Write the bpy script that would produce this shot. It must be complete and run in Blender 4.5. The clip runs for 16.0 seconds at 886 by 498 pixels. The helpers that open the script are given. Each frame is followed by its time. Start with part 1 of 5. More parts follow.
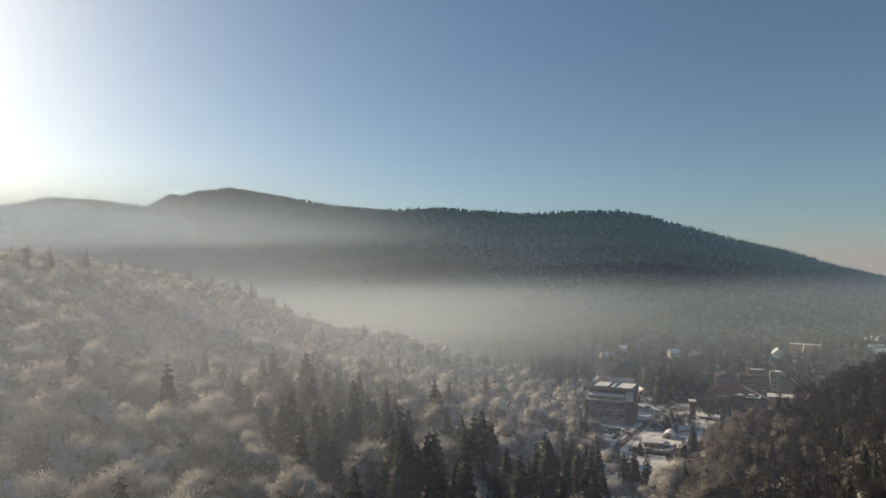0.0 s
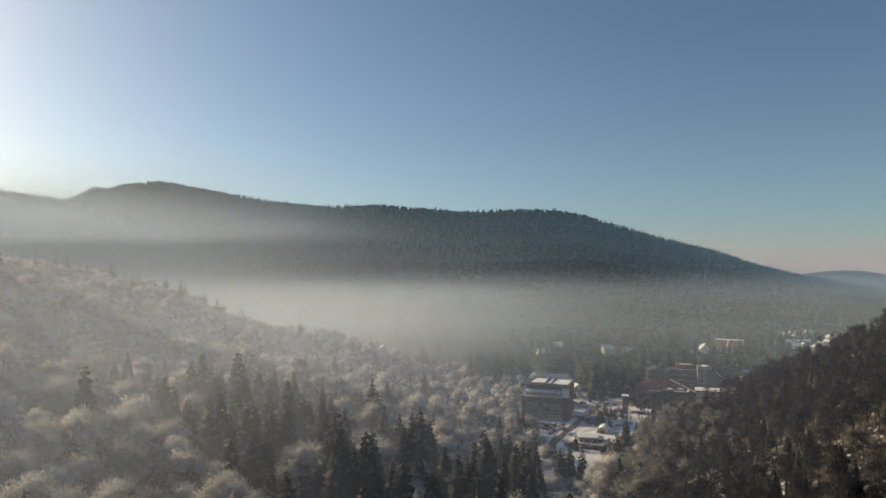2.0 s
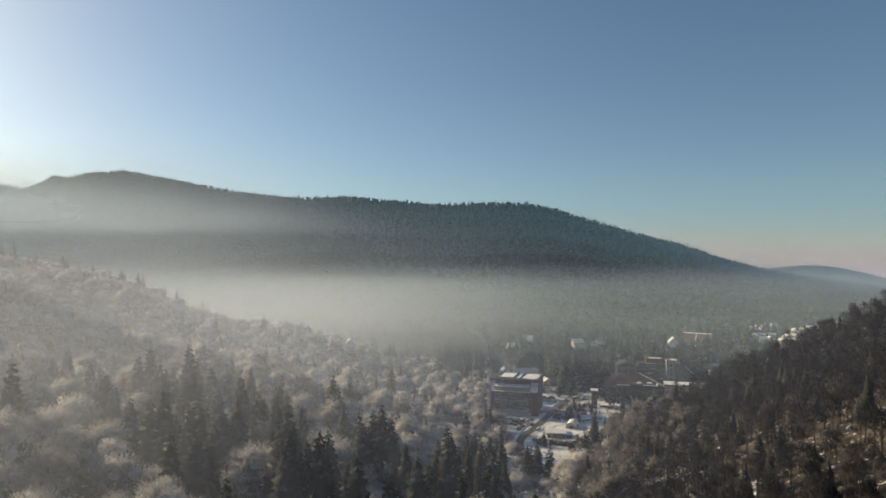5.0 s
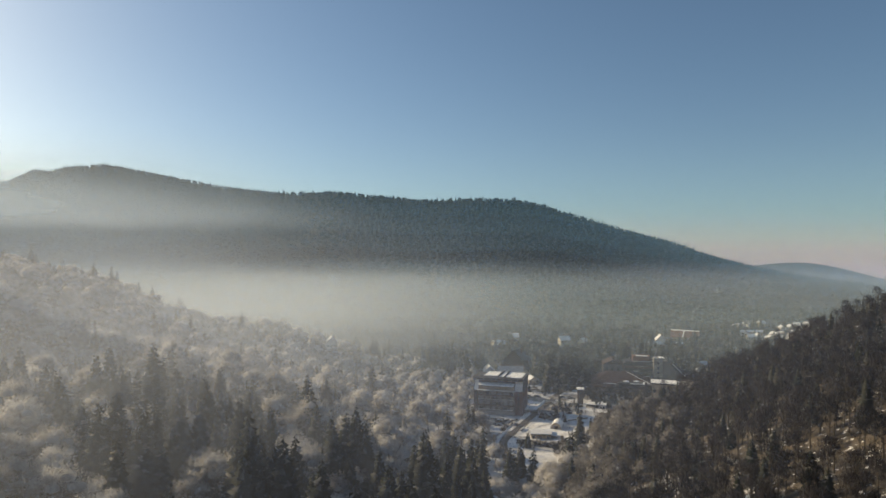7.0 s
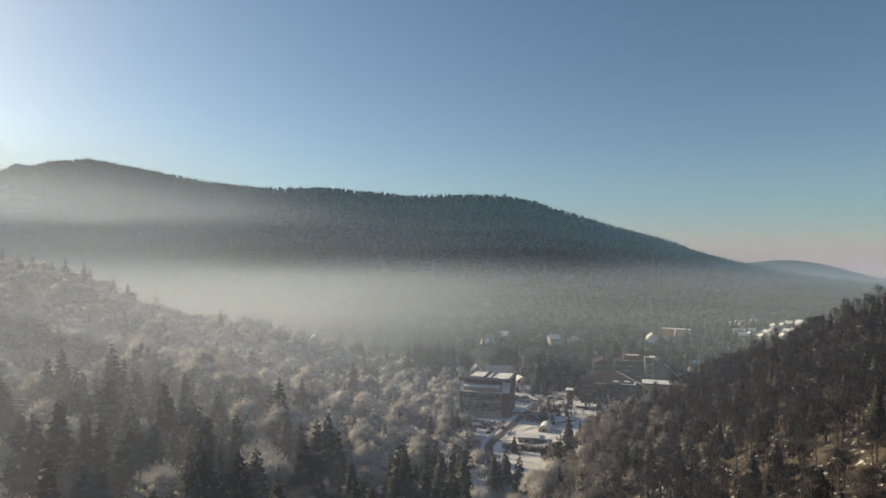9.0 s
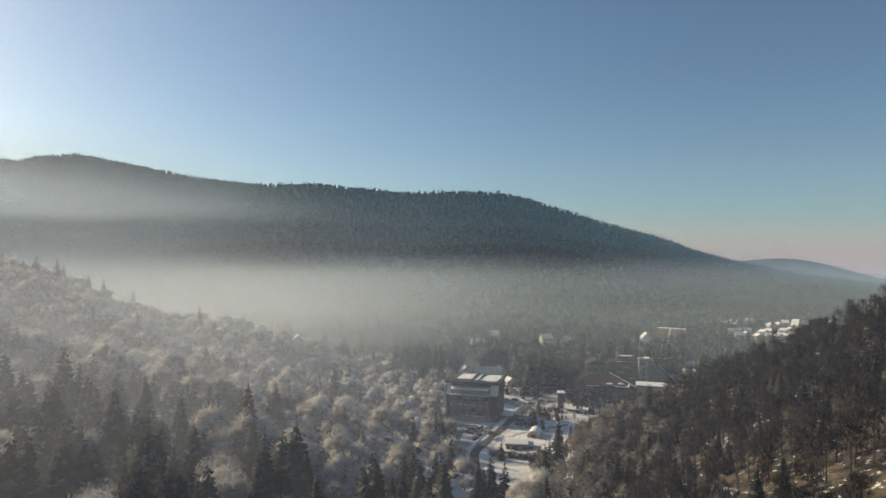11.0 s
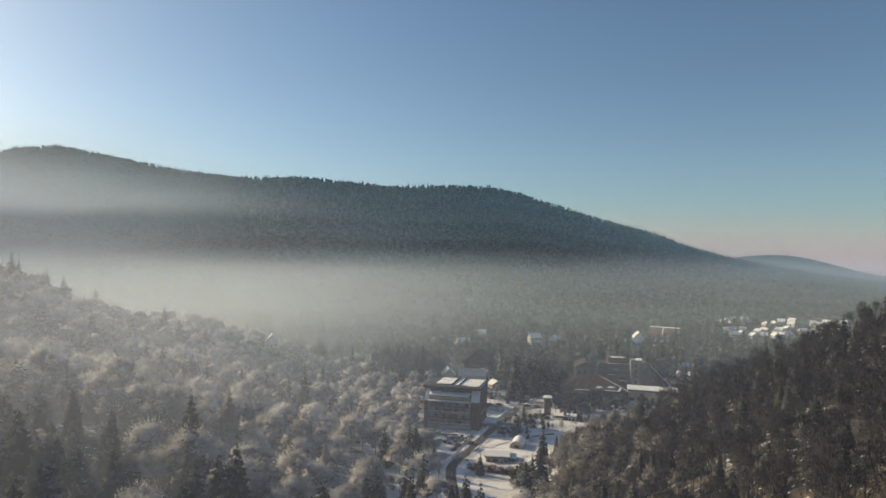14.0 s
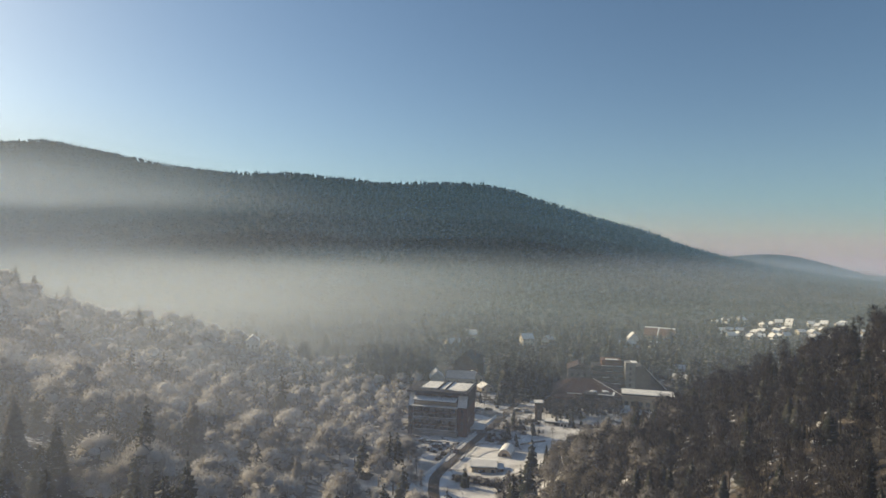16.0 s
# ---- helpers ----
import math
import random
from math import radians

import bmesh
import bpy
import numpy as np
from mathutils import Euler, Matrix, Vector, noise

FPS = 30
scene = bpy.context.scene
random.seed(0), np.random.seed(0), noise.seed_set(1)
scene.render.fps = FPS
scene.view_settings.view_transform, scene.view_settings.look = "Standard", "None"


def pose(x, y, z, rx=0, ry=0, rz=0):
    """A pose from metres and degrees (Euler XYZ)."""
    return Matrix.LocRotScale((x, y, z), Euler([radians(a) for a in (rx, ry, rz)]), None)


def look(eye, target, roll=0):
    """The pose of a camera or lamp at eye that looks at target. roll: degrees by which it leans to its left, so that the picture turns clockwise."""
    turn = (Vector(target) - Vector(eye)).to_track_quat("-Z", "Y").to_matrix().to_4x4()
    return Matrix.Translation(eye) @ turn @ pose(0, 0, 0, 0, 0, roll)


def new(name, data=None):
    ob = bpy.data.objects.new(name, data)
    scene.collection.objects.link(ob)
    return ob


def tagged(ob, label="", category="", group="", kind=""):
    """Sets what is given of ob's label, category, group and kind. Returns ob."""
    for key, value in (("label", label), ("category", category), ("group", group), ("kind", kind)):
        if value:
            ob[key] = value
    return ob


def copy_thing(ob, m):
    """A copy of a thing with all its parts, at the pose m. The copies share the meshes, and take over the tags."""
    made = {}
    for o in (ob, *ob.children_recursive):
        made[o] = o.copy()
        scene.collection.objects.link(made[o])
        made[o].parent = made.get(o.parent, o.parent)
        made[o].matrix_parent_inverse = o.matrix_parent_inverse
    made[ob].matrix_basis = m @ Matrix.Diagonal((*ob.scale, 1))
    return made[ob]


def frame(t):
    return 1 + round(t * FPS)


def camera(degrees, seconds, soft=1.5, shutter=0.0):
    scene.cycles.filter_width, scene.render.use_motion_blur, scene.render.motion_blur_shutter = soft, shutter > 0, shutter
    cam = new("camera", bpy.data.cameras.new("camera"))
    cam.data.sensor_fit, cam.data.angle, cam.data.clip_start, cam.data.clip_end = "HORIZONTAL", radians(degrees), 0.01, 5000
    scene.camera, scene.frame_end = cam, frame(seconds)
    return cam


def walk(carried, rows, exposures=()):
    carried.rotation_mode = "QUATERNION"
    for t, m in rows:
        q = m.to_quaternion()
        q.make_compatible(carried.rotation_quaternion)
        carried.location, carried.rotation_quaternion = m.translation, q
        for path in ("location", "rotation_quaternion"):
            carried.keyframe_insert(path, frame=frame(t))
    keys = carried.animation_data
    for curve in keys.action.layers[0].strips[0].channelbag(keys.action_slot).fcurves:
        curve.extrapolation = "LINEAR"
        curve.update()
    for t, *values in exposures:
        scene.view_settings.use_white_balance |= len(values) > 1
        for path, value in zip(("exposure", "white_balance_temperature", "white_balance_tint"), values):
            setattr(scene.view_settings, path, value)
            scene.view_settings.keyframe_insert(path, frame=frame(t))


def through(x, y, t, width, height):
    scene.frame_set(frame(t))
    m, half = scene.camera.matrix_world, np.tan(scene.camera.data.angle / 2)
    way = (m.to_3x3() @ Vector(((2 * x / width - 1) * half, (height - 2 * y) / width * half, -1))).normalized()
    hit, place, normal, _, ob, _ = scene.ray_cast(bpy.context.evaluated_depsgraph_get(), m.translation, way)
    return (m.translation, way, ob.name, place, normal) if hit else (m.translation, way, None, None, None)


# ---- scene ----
# ================= camera and its walk =================
cam = camera(70.0, 16.0, soft=1.5)
PATH = [
    (0, (-8.057, -26.725, 84.571), (-8.285, -24.74, 84.657), -0.1),
    (0.5, (-8.439, -25.856, 84.515), (-8.541, -23.86, 84.601), -0.0),
    (1, (-8.586, -25.063, 84.441), (-8.655, -23.066, 84.524), 0.0),
    (1.5, (-8.561, -24.261, 84.342), (-8.613, -22.263, 84.423), -0.0),
    (2.5, (-7.906, -22.623, 84.31), (-7.928, -20.624, 84.387), 0.1),
    (3.5, (-7.179, -20.168, 84.16), (-7.17, -18.17, 84.231), 0.2),
    (4, (-6.618, -18.362, 84.083), (-6.594, -16.363, 84.149), 0.2),
    (6.5, (-2.704, -6.368, 83.265), (-2.627, -4.37, 83.316), 0.4),
    (7, (-1.66, -3.598, 83.237), (-1.575, -1.6, 83.285), 0.4),
    (8, (0.423, 2.678, 83.062), (0.521, 4.675, 83.105), 0.5),
    (9, (2.676, 9.301, 82.973), (2.787, 11.297, 83.012), 0.5),
    (11.5, (9.782, 26.72, 83.271), (9.911, 28.716, 83.299), 0.7),
    (12.5, (12.794, 34.251, 83.51), (12.931, 36.246, 83.532), 0.8),
    (13.5, (15.644, 41.574, 83.728), (15.788, 43.569, 83.746), 0.8),
    (14.5, (18.144, 48.684, 83.786), (18.294, 50.678, 83.8), 0.9),
    (15, (19.368, 52.358, 83.822), (19.523, 54.352, 83.835), 1.0),
    (16, (22.186, 59.871, 83.782), (22.348, 61.865, 83.791), 1.1),
]
walk(cam, [(t, look(eye, target, roll)) for t, eye, target, roll in PATH],
     exposures=[(0, -0.2, 6600, 5), (3, -0.12, 6570, 4), (9, -0.02, 6530, 3), (16, 0.01, 6450, 3)])

# ================= sky, sun =================
SUN_AZ, SUN_EL = radians(-57.0), radians(22.5)      # azimuth from +y, to the right positive
sun_from = Vector((math.sin(SUN_AZ) * math.cos(SUN_EL), math.cos(SUN_AZ) * math.cos(SUN_EL), math.sin(SUN_EL)))
world = bpy.data.worlds.new("winter_sky")
scene.world = world
world.use_nodes = True
wn, wl = world.node_tree.nodes, world.node_tree.links
wn.clear()
sky = wn.new("ShaderNodeTexSky")
sky.sky_type, sky.sun_disc = "NISHITA", False
sky.sun_elevation, sky.sun_rotation = SUN_EL, SUN_AZ
sky.altitude, sky.air_density, sky.dust_density, sky.ozone_density = 700, 1.0, 1.6, 2.3
bg = wn.new("ShaderNodeBackground")
bg.inputs[1].default_value = 0.102
wout = wn.new("ShaderNodeOutputWorld")
wl.new(sky.outputs[0], bg.inputs[0])
wl.new(bg.outputs[0], wout.inputs[0])
sun = new("sun", bpy.data.lights.new("sun", "SUN"))
sun.data.energy, sun.data.angle, sun.data.color = 6.0, radians(1.0), (1.0, 0.79, 0.53)
sun.matrix_world = look((0, 0, 400), Vector((0, 0, 400)) - sun_from)

# ================= materials =================
class Mat:
    """A small writer of node materials."""
    def __init__(self, name):
        self.m = bpy.data.materials.new(name)
        self.m.use_nodes = True
        self.n, self.l = self.m.node_tree.nodes, self.m.node_tree.links
        self.n.clear()
        self.out = self.n.new("ShaderNodeOutputMaterial")
        self.geo = self.n.new("ShaderNodeNewGeometry")
    def put(self, sock, v):
        if hasattr(v, "is_output"):
            self.l.new(v, sock)
        elif isinstance(v, (tuple, list)) and len(v) == 3 and sock.type == "RGBA":
            sock.default_value = (*v, 1)
        else:
            sock.default_value = v
    def noise(self, scale, detail=4.0, rough=0.55, stretch=None, off=0.0):
        vec = self.geo.outputs["Position"]
        if stretch or off:
            mp = self.n.new("ShaderNodeMapping")
            mp.inputs["Scale"].default_value = stretch or (1, 1, 1)
            mp.inputs["Location"].default_value = (off, off, off)
            self.l.new(vec, mp.inputs[0])
            vec = mp.outputs[0]
        t = self.n.new("ShaderNodeTexNoise")
        t.inputs["Scale"].default_value, t.inputs["Detail"].default_value, t.inputs["Roughness"].default_value = scale, detail, rough
        self.l.new(vec, t.inputs["Vector"])
        return t.outputs["Fac"]
    def ramp(self, v, a, b, lo=0.0, hi=1.0, smooth=True):
        r = self.n.new("ShaderNodeMapRange")
        r.interpolation_type = "SMOOTHSTEP" if smooth else "LINEAR"
        for k, x in zip(("Value", "From Min", "From Max", "To Min", "To Max"), (v, a, b, lo, hi)):
            self.put(r.inputs[k], x)
        return r.outputs[0]
    def math(self, op, a, b=0.0):
        r = self.n.new("ShaderNodeMath")
        r.operation = op
        self.put(r.inputs[0], a), self.put(r.inputs[1], b)
        return r.outputs[0]
    def mix(self, f, a, b):
        r = self.n.new("ShaderNodeMix")
        r.data_type = "RGBA"
        self.put(r.inputs[0], f), self.put(r.inputs[6], a), self.put(r.inputs[7], b)
        return r.outputs[2]
    def xyz(self):
        r = self.n.new("ShaderNodeSeparateXYZ")
        self.l.new(self.geo.outputs["Position"], r.inputs[0])
        return r.outputs
    def rand(self):
        return self.n.new("ShaderNodeObjectInfo").outputs["Random"]
    def bump(self, h, dist, strength=0.6):
        r = self.n.new("ShaderNodeBump")
        r.inputs["Distance"].default_value, r.inputs["Strength"].default_value = dist, strength
        self.l.new(h, r.inputs["Height"])
        return r.outputs[0]
    def surface(self, color, rough=0.9, metal=0.0, normal=None, spec=0.3):
        p = self.n.new("ShaderNodeBsdfPrincipled")
        self.put(p.inputs["Base Color"], color), self.put(p.inputs["Roughness"], rough)
        p.inputs["Metallic"].default_value = metal
        p.inputs["Specular IOR Level"].default_value = spec
        if normal:
            self.l.new(normal, p.inputs["Normal"])
        self.l.new(p.outputs[0], self.out.inputs[0])
        return self.m
    def leafy(self, color, through=0.4):
        """Thin twigs or needles: part of the light comes through."""
        d, t = (self.n.new("ShaderNodeBsdf" + k) for k in ("Diffuse", "Translucent"))
        s = self.n.new("ShaderNodeMixShader")
        self.put(d.inputs[0], color), self.put(t.inputs[0], color)
        s.inputs[0].default_value = through
        self.l.new(d.outputs[0], s.inputs[1]), self.l.new(t.outputs[0], s.inputs[2])
        self.l.new(s.outputs[0], self.out.inputs[0])
        return self.m


def plain(name, col, rough=0.85, var=0.12, scale=1.5, metal=0.0, bump=0.0):
    m = Mat(name)
    a = tuple(c * (1 - var) for c in col)
    b = tuple(min(c * (1 + var), 0.95) for c in col)
    f = m.math("ADD", m.math("MULTIPLY", m.noise(scale, 5), 0.6), m.math("MULTIPLY", m.noise(scale * 9, 3), 0.4))
    c = m.mix(m.ramp(f, 0.35, 0.65), a, b)
    return m.surface(c, rough, metal, m.bump(m.noise(scale * 12, 3), bump) if bump else None)


def make_ground():
    m = Mat("snowy_ground")
    p = m.xyz()
    litter = m.mix(m.noise(0.8, 5), (0.026, 0.024, 0.023), (0.060, 0.052, 0.046))
    tan = m.math("MULTIPLY", m.ramp(p[0], 55, 78), m.ramp(p[1], 190, 225, 1.0, 0.0))
    litter = m.mix(m.math("MULTIPLY", tan, m.ramp(m.noise(0.06, 4, 0.6, None, 9.0), 0.42, 0.58)), litter, (0.11, 0.088, 0.064))
    snow = m.mix(m.ramp(m.noise(0.07, 5), 0.32, 0.60), (0.42, 0.41, 0.40), (0.76, 0.745, 0.72))
    f = m.math("ADD", m.math("MULTIPLY", m.noise(0.045, 3), 0.6), m.math("MULTIPLY", m.noise(0.35, 6, 0.65), 0.4))
    # the south-facing slope has thawed in patches; the valley floor lies white
    bare = m.math("ADD", m.ramp(p[2], -1, 9, 0.34, 0.52), m.math("MULTIPLY", m.ramp(p[0], 60, 100), m.ramp(p[2], 4, 16, 0.0, 0.10)))
    # left wood: less snow, painting the dark of the gaps between crowns
    bare = m.math("SUBTRACT", bare, m.ramp(p[0], 5, 30, -0.07, 0.0))
    # farther up the valley litter replaces snow, darkening the ground as shade would
    bare = m.math("ADD", bare, m.math("ADD", m.ramp(p[1], 328, 352, 0.0, 0.09), m.ramp(p[1], 395, 420, 0.0, 0.08)))
    cover = m.ramp(f, m.math("SUBTRACT", bare, 0.03), m.math("ADD", bare, 0.04))
    specks = m.ramp(m.noise(0.55, 4, 0.6, None, 17.0), 0.60, 0.66, 0.0, 0.9)
    cover = m.math("MAXIMUM", cover, specks)
    far = m.ramp(p[1], 560, 760)
    woods = m.mix(m.noise(0.02, 5), (0.016, 0.022, 0.020), (0.040, 0.040, 0.034))
    c = m.mix(far, m.mix(cover, litter, snow), woods)
    return m.surface(c, 0.9, 0.0, m.bump(m.noise(0.9, 6), 0.5))


def make_frost():
    m = Mat("hoar_frosted_twigs")
    f = m.math("ADD", m.math("MULTIPLY", m.noise(0.085, 2), 0.75), m.math("MULTIPLY", m.noise(1.9, 4), 0.25))
    c = m.mix(m.ramp(f, 0.38, 0.62), (0.34, 0.322, 0.305), (0.765, 0.742, 0.72))
    isl = m.geo.outputs["Random Per Island"]
    return m.leafy(m.mix(m.ramp(isl, 0.0, 1.0, 0.0, 0.2), c, (0.24, 0.22, 0.205)), 0.55)


def make_bare():
    m = Mat("bare_brown_twigs")
    c = m.mix(m.ramp(m.noise(0.06, 3), 0.35, 0.65), (0.020, 0.020, 0.024), (0.052, 0.047, 0.050))
    isl = m.geo.outputs["Random Per Island"]
    return m.leafy(m.mix(m.ramp(isl, 0.75, 1.0, 0.0, 0.4), c, (0.19, 0.175, 0.17)), 0.15)


def make_half():
    m = Mat("lightly_frosted_twigs")
    f = m.math("ADD", m.math("MULTIPLY", m.noise(0.07, 2), 0.65), m.math("MULTIPLY", m.noise(1.2, 3), 0.35))
    return m.leafy(m.mix(m.ramp(f, 0.36, 0.64), (0.135, 0.125, 0.115), (0.34, 0.318, 0.293)), 0.45)


def make_needles():
    m = Mat("spruce_needles")
    c = m.mix(m.ramp(m.noise(0.09, 3), 0.35, 0.65), (0.024, 0.029, 0.025), (0.058, 0.060, 0.053))
    isl = m.geo.outputs["Random Per Island"]
    return m.leafy(m.mix(m.ramp(isl, 0.80, 1.0, 0.0, 0.38), c, (0.44, 0.42, 0.40)), 0.25)


def make_far_wood():
    m = Mat("far_mixed_wood")
    p = m.xyz()
    c = m.mix(m.ramp(m.noise(0.012, 4), 0.38, 0.62), (0.011, 0.017, 0.020), (0.025, 0.029, 0.030))
    isl = m.geo.outputs["Random Per Island"]
    c = m.mix(m.ramp(isl, 0.0, 1.0, 0.0, 0.35), c, (0.022, 0.028, 0.026))
    # pale leafless crowns stand among the dark ones, most of them low on the slope
    pale = m.math("MULTIPLY", m.ramp(isl, 0.62, 0.95), m.ramp(p[2], 30, 120, 0.36, 0.06))
    pale = m.math("MULTIPLY", pale, m.ramp(m.noise(0.02, 3, 0.5, None, 5.0), 0.40, 0.62, 0.15, 1.0))
    return m.leafy(m.mix(pale, c, (0.15, 0.14, 0.11)), 0.1)


HAZE_TINT = (0.58, 0.68, 0.96)     # blue of hazy air, put into the sheets' colour where they thin


def make_mist(name, veil, bank, top, soft, left, right, seed, floor=None, rest=0.16, tone=(0.74, 0.82, 1.0), air=None, tilt=0.0, rag=1.6, lid=124):
    """Thin drifting mist and painted haze: mostly clear, scattering sunlight; the haze's tint is in its colour. veil:
    overall share; bank: share below top; it thins from left to right.
    """
    m = Mat(name)
    p = m.xyz()
    wisps = m.ramp(m.noise(0.006, 5, 0.55, (0.6, 1, 3.0), seed), 0.25, 0.75, 1 - 0.28 * rag, 1 + 0.19 * rag)
    ragged = m.math("ADD", p[2], m.math("MULTIPLY", m.math("SUBTRACT", m.noise(0.004, 4, 0.5, (1, 1, 2.0), seed + 31), 0.5), soft * rag))
    crown = m.math("ADD", ragged, m.math("MULTIPLY", m.math("ADD", p[0], 700.0), tilt)) if tilt else ragged
    low = m.ramp(crown, top - soft, top + soft, 1.0, 0.0)
    if floor is not None:
        low = m.math("MULTIPLY", low, m.ramp(ragged, floor - soft * 0.8, floor + soft * 0.8))
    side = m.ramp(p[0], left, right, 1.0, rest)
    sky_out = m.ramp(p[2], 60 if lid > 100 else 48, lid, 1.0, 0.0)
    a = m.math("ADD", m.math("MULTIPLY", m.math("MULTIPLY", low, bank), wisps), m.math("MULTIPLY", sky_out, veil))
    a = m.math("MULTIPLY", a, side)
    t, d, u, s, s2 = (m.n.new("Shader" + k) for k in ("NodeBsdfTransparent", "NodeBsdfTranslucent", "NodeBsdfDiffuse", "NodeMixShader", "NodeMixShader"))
    hue = m.mix(m.ramp(side, rest, rest + 0.4), air or HAZE_TINT, tone) if 0 < rest < 1 else tone
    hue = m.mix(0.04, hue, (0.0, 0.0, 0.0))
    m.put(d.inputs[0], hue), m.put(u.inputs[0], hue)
    s2.inputs[0].default_value = 0.35
    m.l.new(d.outputs[0], s2.inputs[1]), m.l.new(u.outputs[0], s2.inputs[2])
    m.l.new(a, s.inputs[0]), m.l.new(t.outputs[0], s.inputs[1]), m.l.new(s2.outputs[0], s.inputs[2])
    m.l.new(s.outputs[0], m.out.inputs[0])
    return m.m


M_HALF = make_half()
M_GROUND, M_FROST, M_BARE, M_NEEDLE, M_FAR = make_ground(), make_frost(), make_bare(), make_needles(), make_far_wood()
M_BARK = plain("grey_bark", (0.10, 0.082, 0.066), 0.95, 0.3, 1.2)

# ================= the lie of the land =================
RIDGE_X = np.array([-2600, -1700, -1171, -1044, -960, -897, -872, -830, -800, -750, -734, -654, -524, -380, -246, -148, -99, 7, 104, 183, 223, 285, 370, 491, 548, 652, 760, 1000, 1500, 4800.])
RIDGE_Z = np.array([150, 210, 281, 272, 260, 250, 260, 279, 274, 277, 278, 284, 258, 227, 210, 212, 207, 198, 201, 200, 193, 175, 152, 124, 105, 80, 61, 32, 12, 5.])
RIDGE_Y = np.array([1500, 1460, 1430, 1420, 1410, 1402, 1400, 1395, 1390, 1360, 1343, 1343, 1294, 1236, 1178, 1160, 1159, 1156, 1153, 1151, 1150, 1157, 1167, 1181, 1187, 1199, 1210, 1230, 1300, 1800.])


def smooth(a, b, v):
    u = np.clip((v - a) / (b - a), 0, 1)
    return u * u * (3 - 2 * u)


def ripple(x, y, size, seed):
    """Cheap rolling unevenness, about -1 to 1."""
    a = np.sin(x / size + seed) * np.cos(y / size * 1.13 + seed * 2.1)
    b = np.sin((x * 0.8 + y * 0.6) / size * 2.1 + seed * 3.7) * 0.5
    c = np.cos((x * 0.5 - y * 0.9) / size * 3.3 + seed * 1.3) * 0.3
    return (a + b + c) / 1.8


def land(x, y):
    """Height of the bare ground."""
    x, y = np.asarray(x, float), np.asarray(y, float)
    valley = np.where(y < 290, 0.035 * (y - 290), 0) + 0.07 * np.clip(y - 395, 0, 330) - 1.0
    left = 0.30 * (22 - x) + 0.09 * np.clip(-x - 120, 0, 100) - 0.12 * np.clip(-x - 215, 0, 60) - 0.37 * np.clip(-x - 275, 0, 900) - 0.06 * np.clip(y - 240, -120, 60) - 0.09 * np.clip(y - 300, 0, 300)
    left = np.minimum(left, 125) - 0.5 * np.clip(y - 450, 0, 300) + 3.0 * ripple(x, y, 40, 1.0) + 11 * np.exp(-((x + 62) / 45) ** 2 - ((y - 474) / 32) ** 2)
    left = left + 7 * np.exp(-((x + 108) / 34) ** 2 - ((y - 442) / 34) ** 2) + 12 * np.exp(-((x + 30) / 60) ** 2 - ((y - 480) / 38) ** 2) - 13 * np.exp(-((x + 146) / 44) ** 2 - ((y - 246) / 58) ** 2)
    crest = 300 - 0.6 * np.clip(x - 87, 0, 130)
    right = 0.55 * (x - 27 - 0.40 * (np.minimum(y, 330) - 161))
    right = right - 0.08 * np.clip(x - 130, 0, 60) - 0.10 * np.clip(x - 105, 0, 50) * np.clip((215 - y) / 40, 0, 1)
    right = np.minimum(right, 95 + 0.1 * (x - 200)) - 0.65 * np.clip(y - crest, 0, 400) + 2.0 * ripple(x, y, 30, 2.0)
    k = 5.0
    low = np.minimum(-60.0, valley)
    z = k * np.log(np.exp(np.maximum(valley, low) / k) + np.exp(np.clip(left, -200, 200) / k) + np.exp(np.clip(right, -200, 200) / k))
    yr, zr = np.interp(x, RIDGE_X, RIDGE_Y), np.interp(x, RIDGE_X, RIDGE_Z)
    u = np.clip((y - (yr - 520)) / 520, 0, 1)
    rise = u ** 1.35 * (0.85 + 0.15 * u)
    hill = 22 + (zr - 22 + 6 * ripple(x, y, 70, 5.0) * np.sin(np.pi * u)) * rise
    behind = 22 + (zr - 22) * (1 - smooth(0, 900, y - yr))
    m = smooth(yr - 560, yr - 470, y)
    z = z * (1 - m) + m * np.where(y > yr, behind, hill)
    far = 88 * np.exp(-(((x - 1170) / np.where(x < 1170, 330, 250)) ** 2) - ((y - 1900) / 260) ** 2)
    z = np.maximum(z, far + 8 * m)
    edge = smooth(2300, 3800, np.hypot(x, y))
    return z * (1 - edge)


def axis(lo, hi, step, out_lo, out_hi, grow=1.12):
    mid = list(np.arange(lo, hi + 0.1, step))
    a, s = lo, step
    left = []
    while a > out_lo:
        s *= grow
        a -= s
        left.append(max(a, out_lo))
    a, s = mid[-1], step
    right = []
    while a < out_hi:
        s *= grow
        a += s
        right.append(min(a, out_hi))
    return np.array(left[::-1] + mid + right)


def sheet(name, xs, ys, zf, material):
    gx, gy = np.meshgrid(xs, ys)
    v = np.stack([gx, gy, zf(gx, gy)], -1).reshape(-1, 3)
    n, r = len(xs), np.arange(len(xs) * (len(ys) - 1)).reshape(len(ys) - 1, len(xs))[:, :-1].ravel()
    f = np.stack([r, r + 1, r + n + 1, r + n], -1)
    return mesh_of(name, v, f, material)


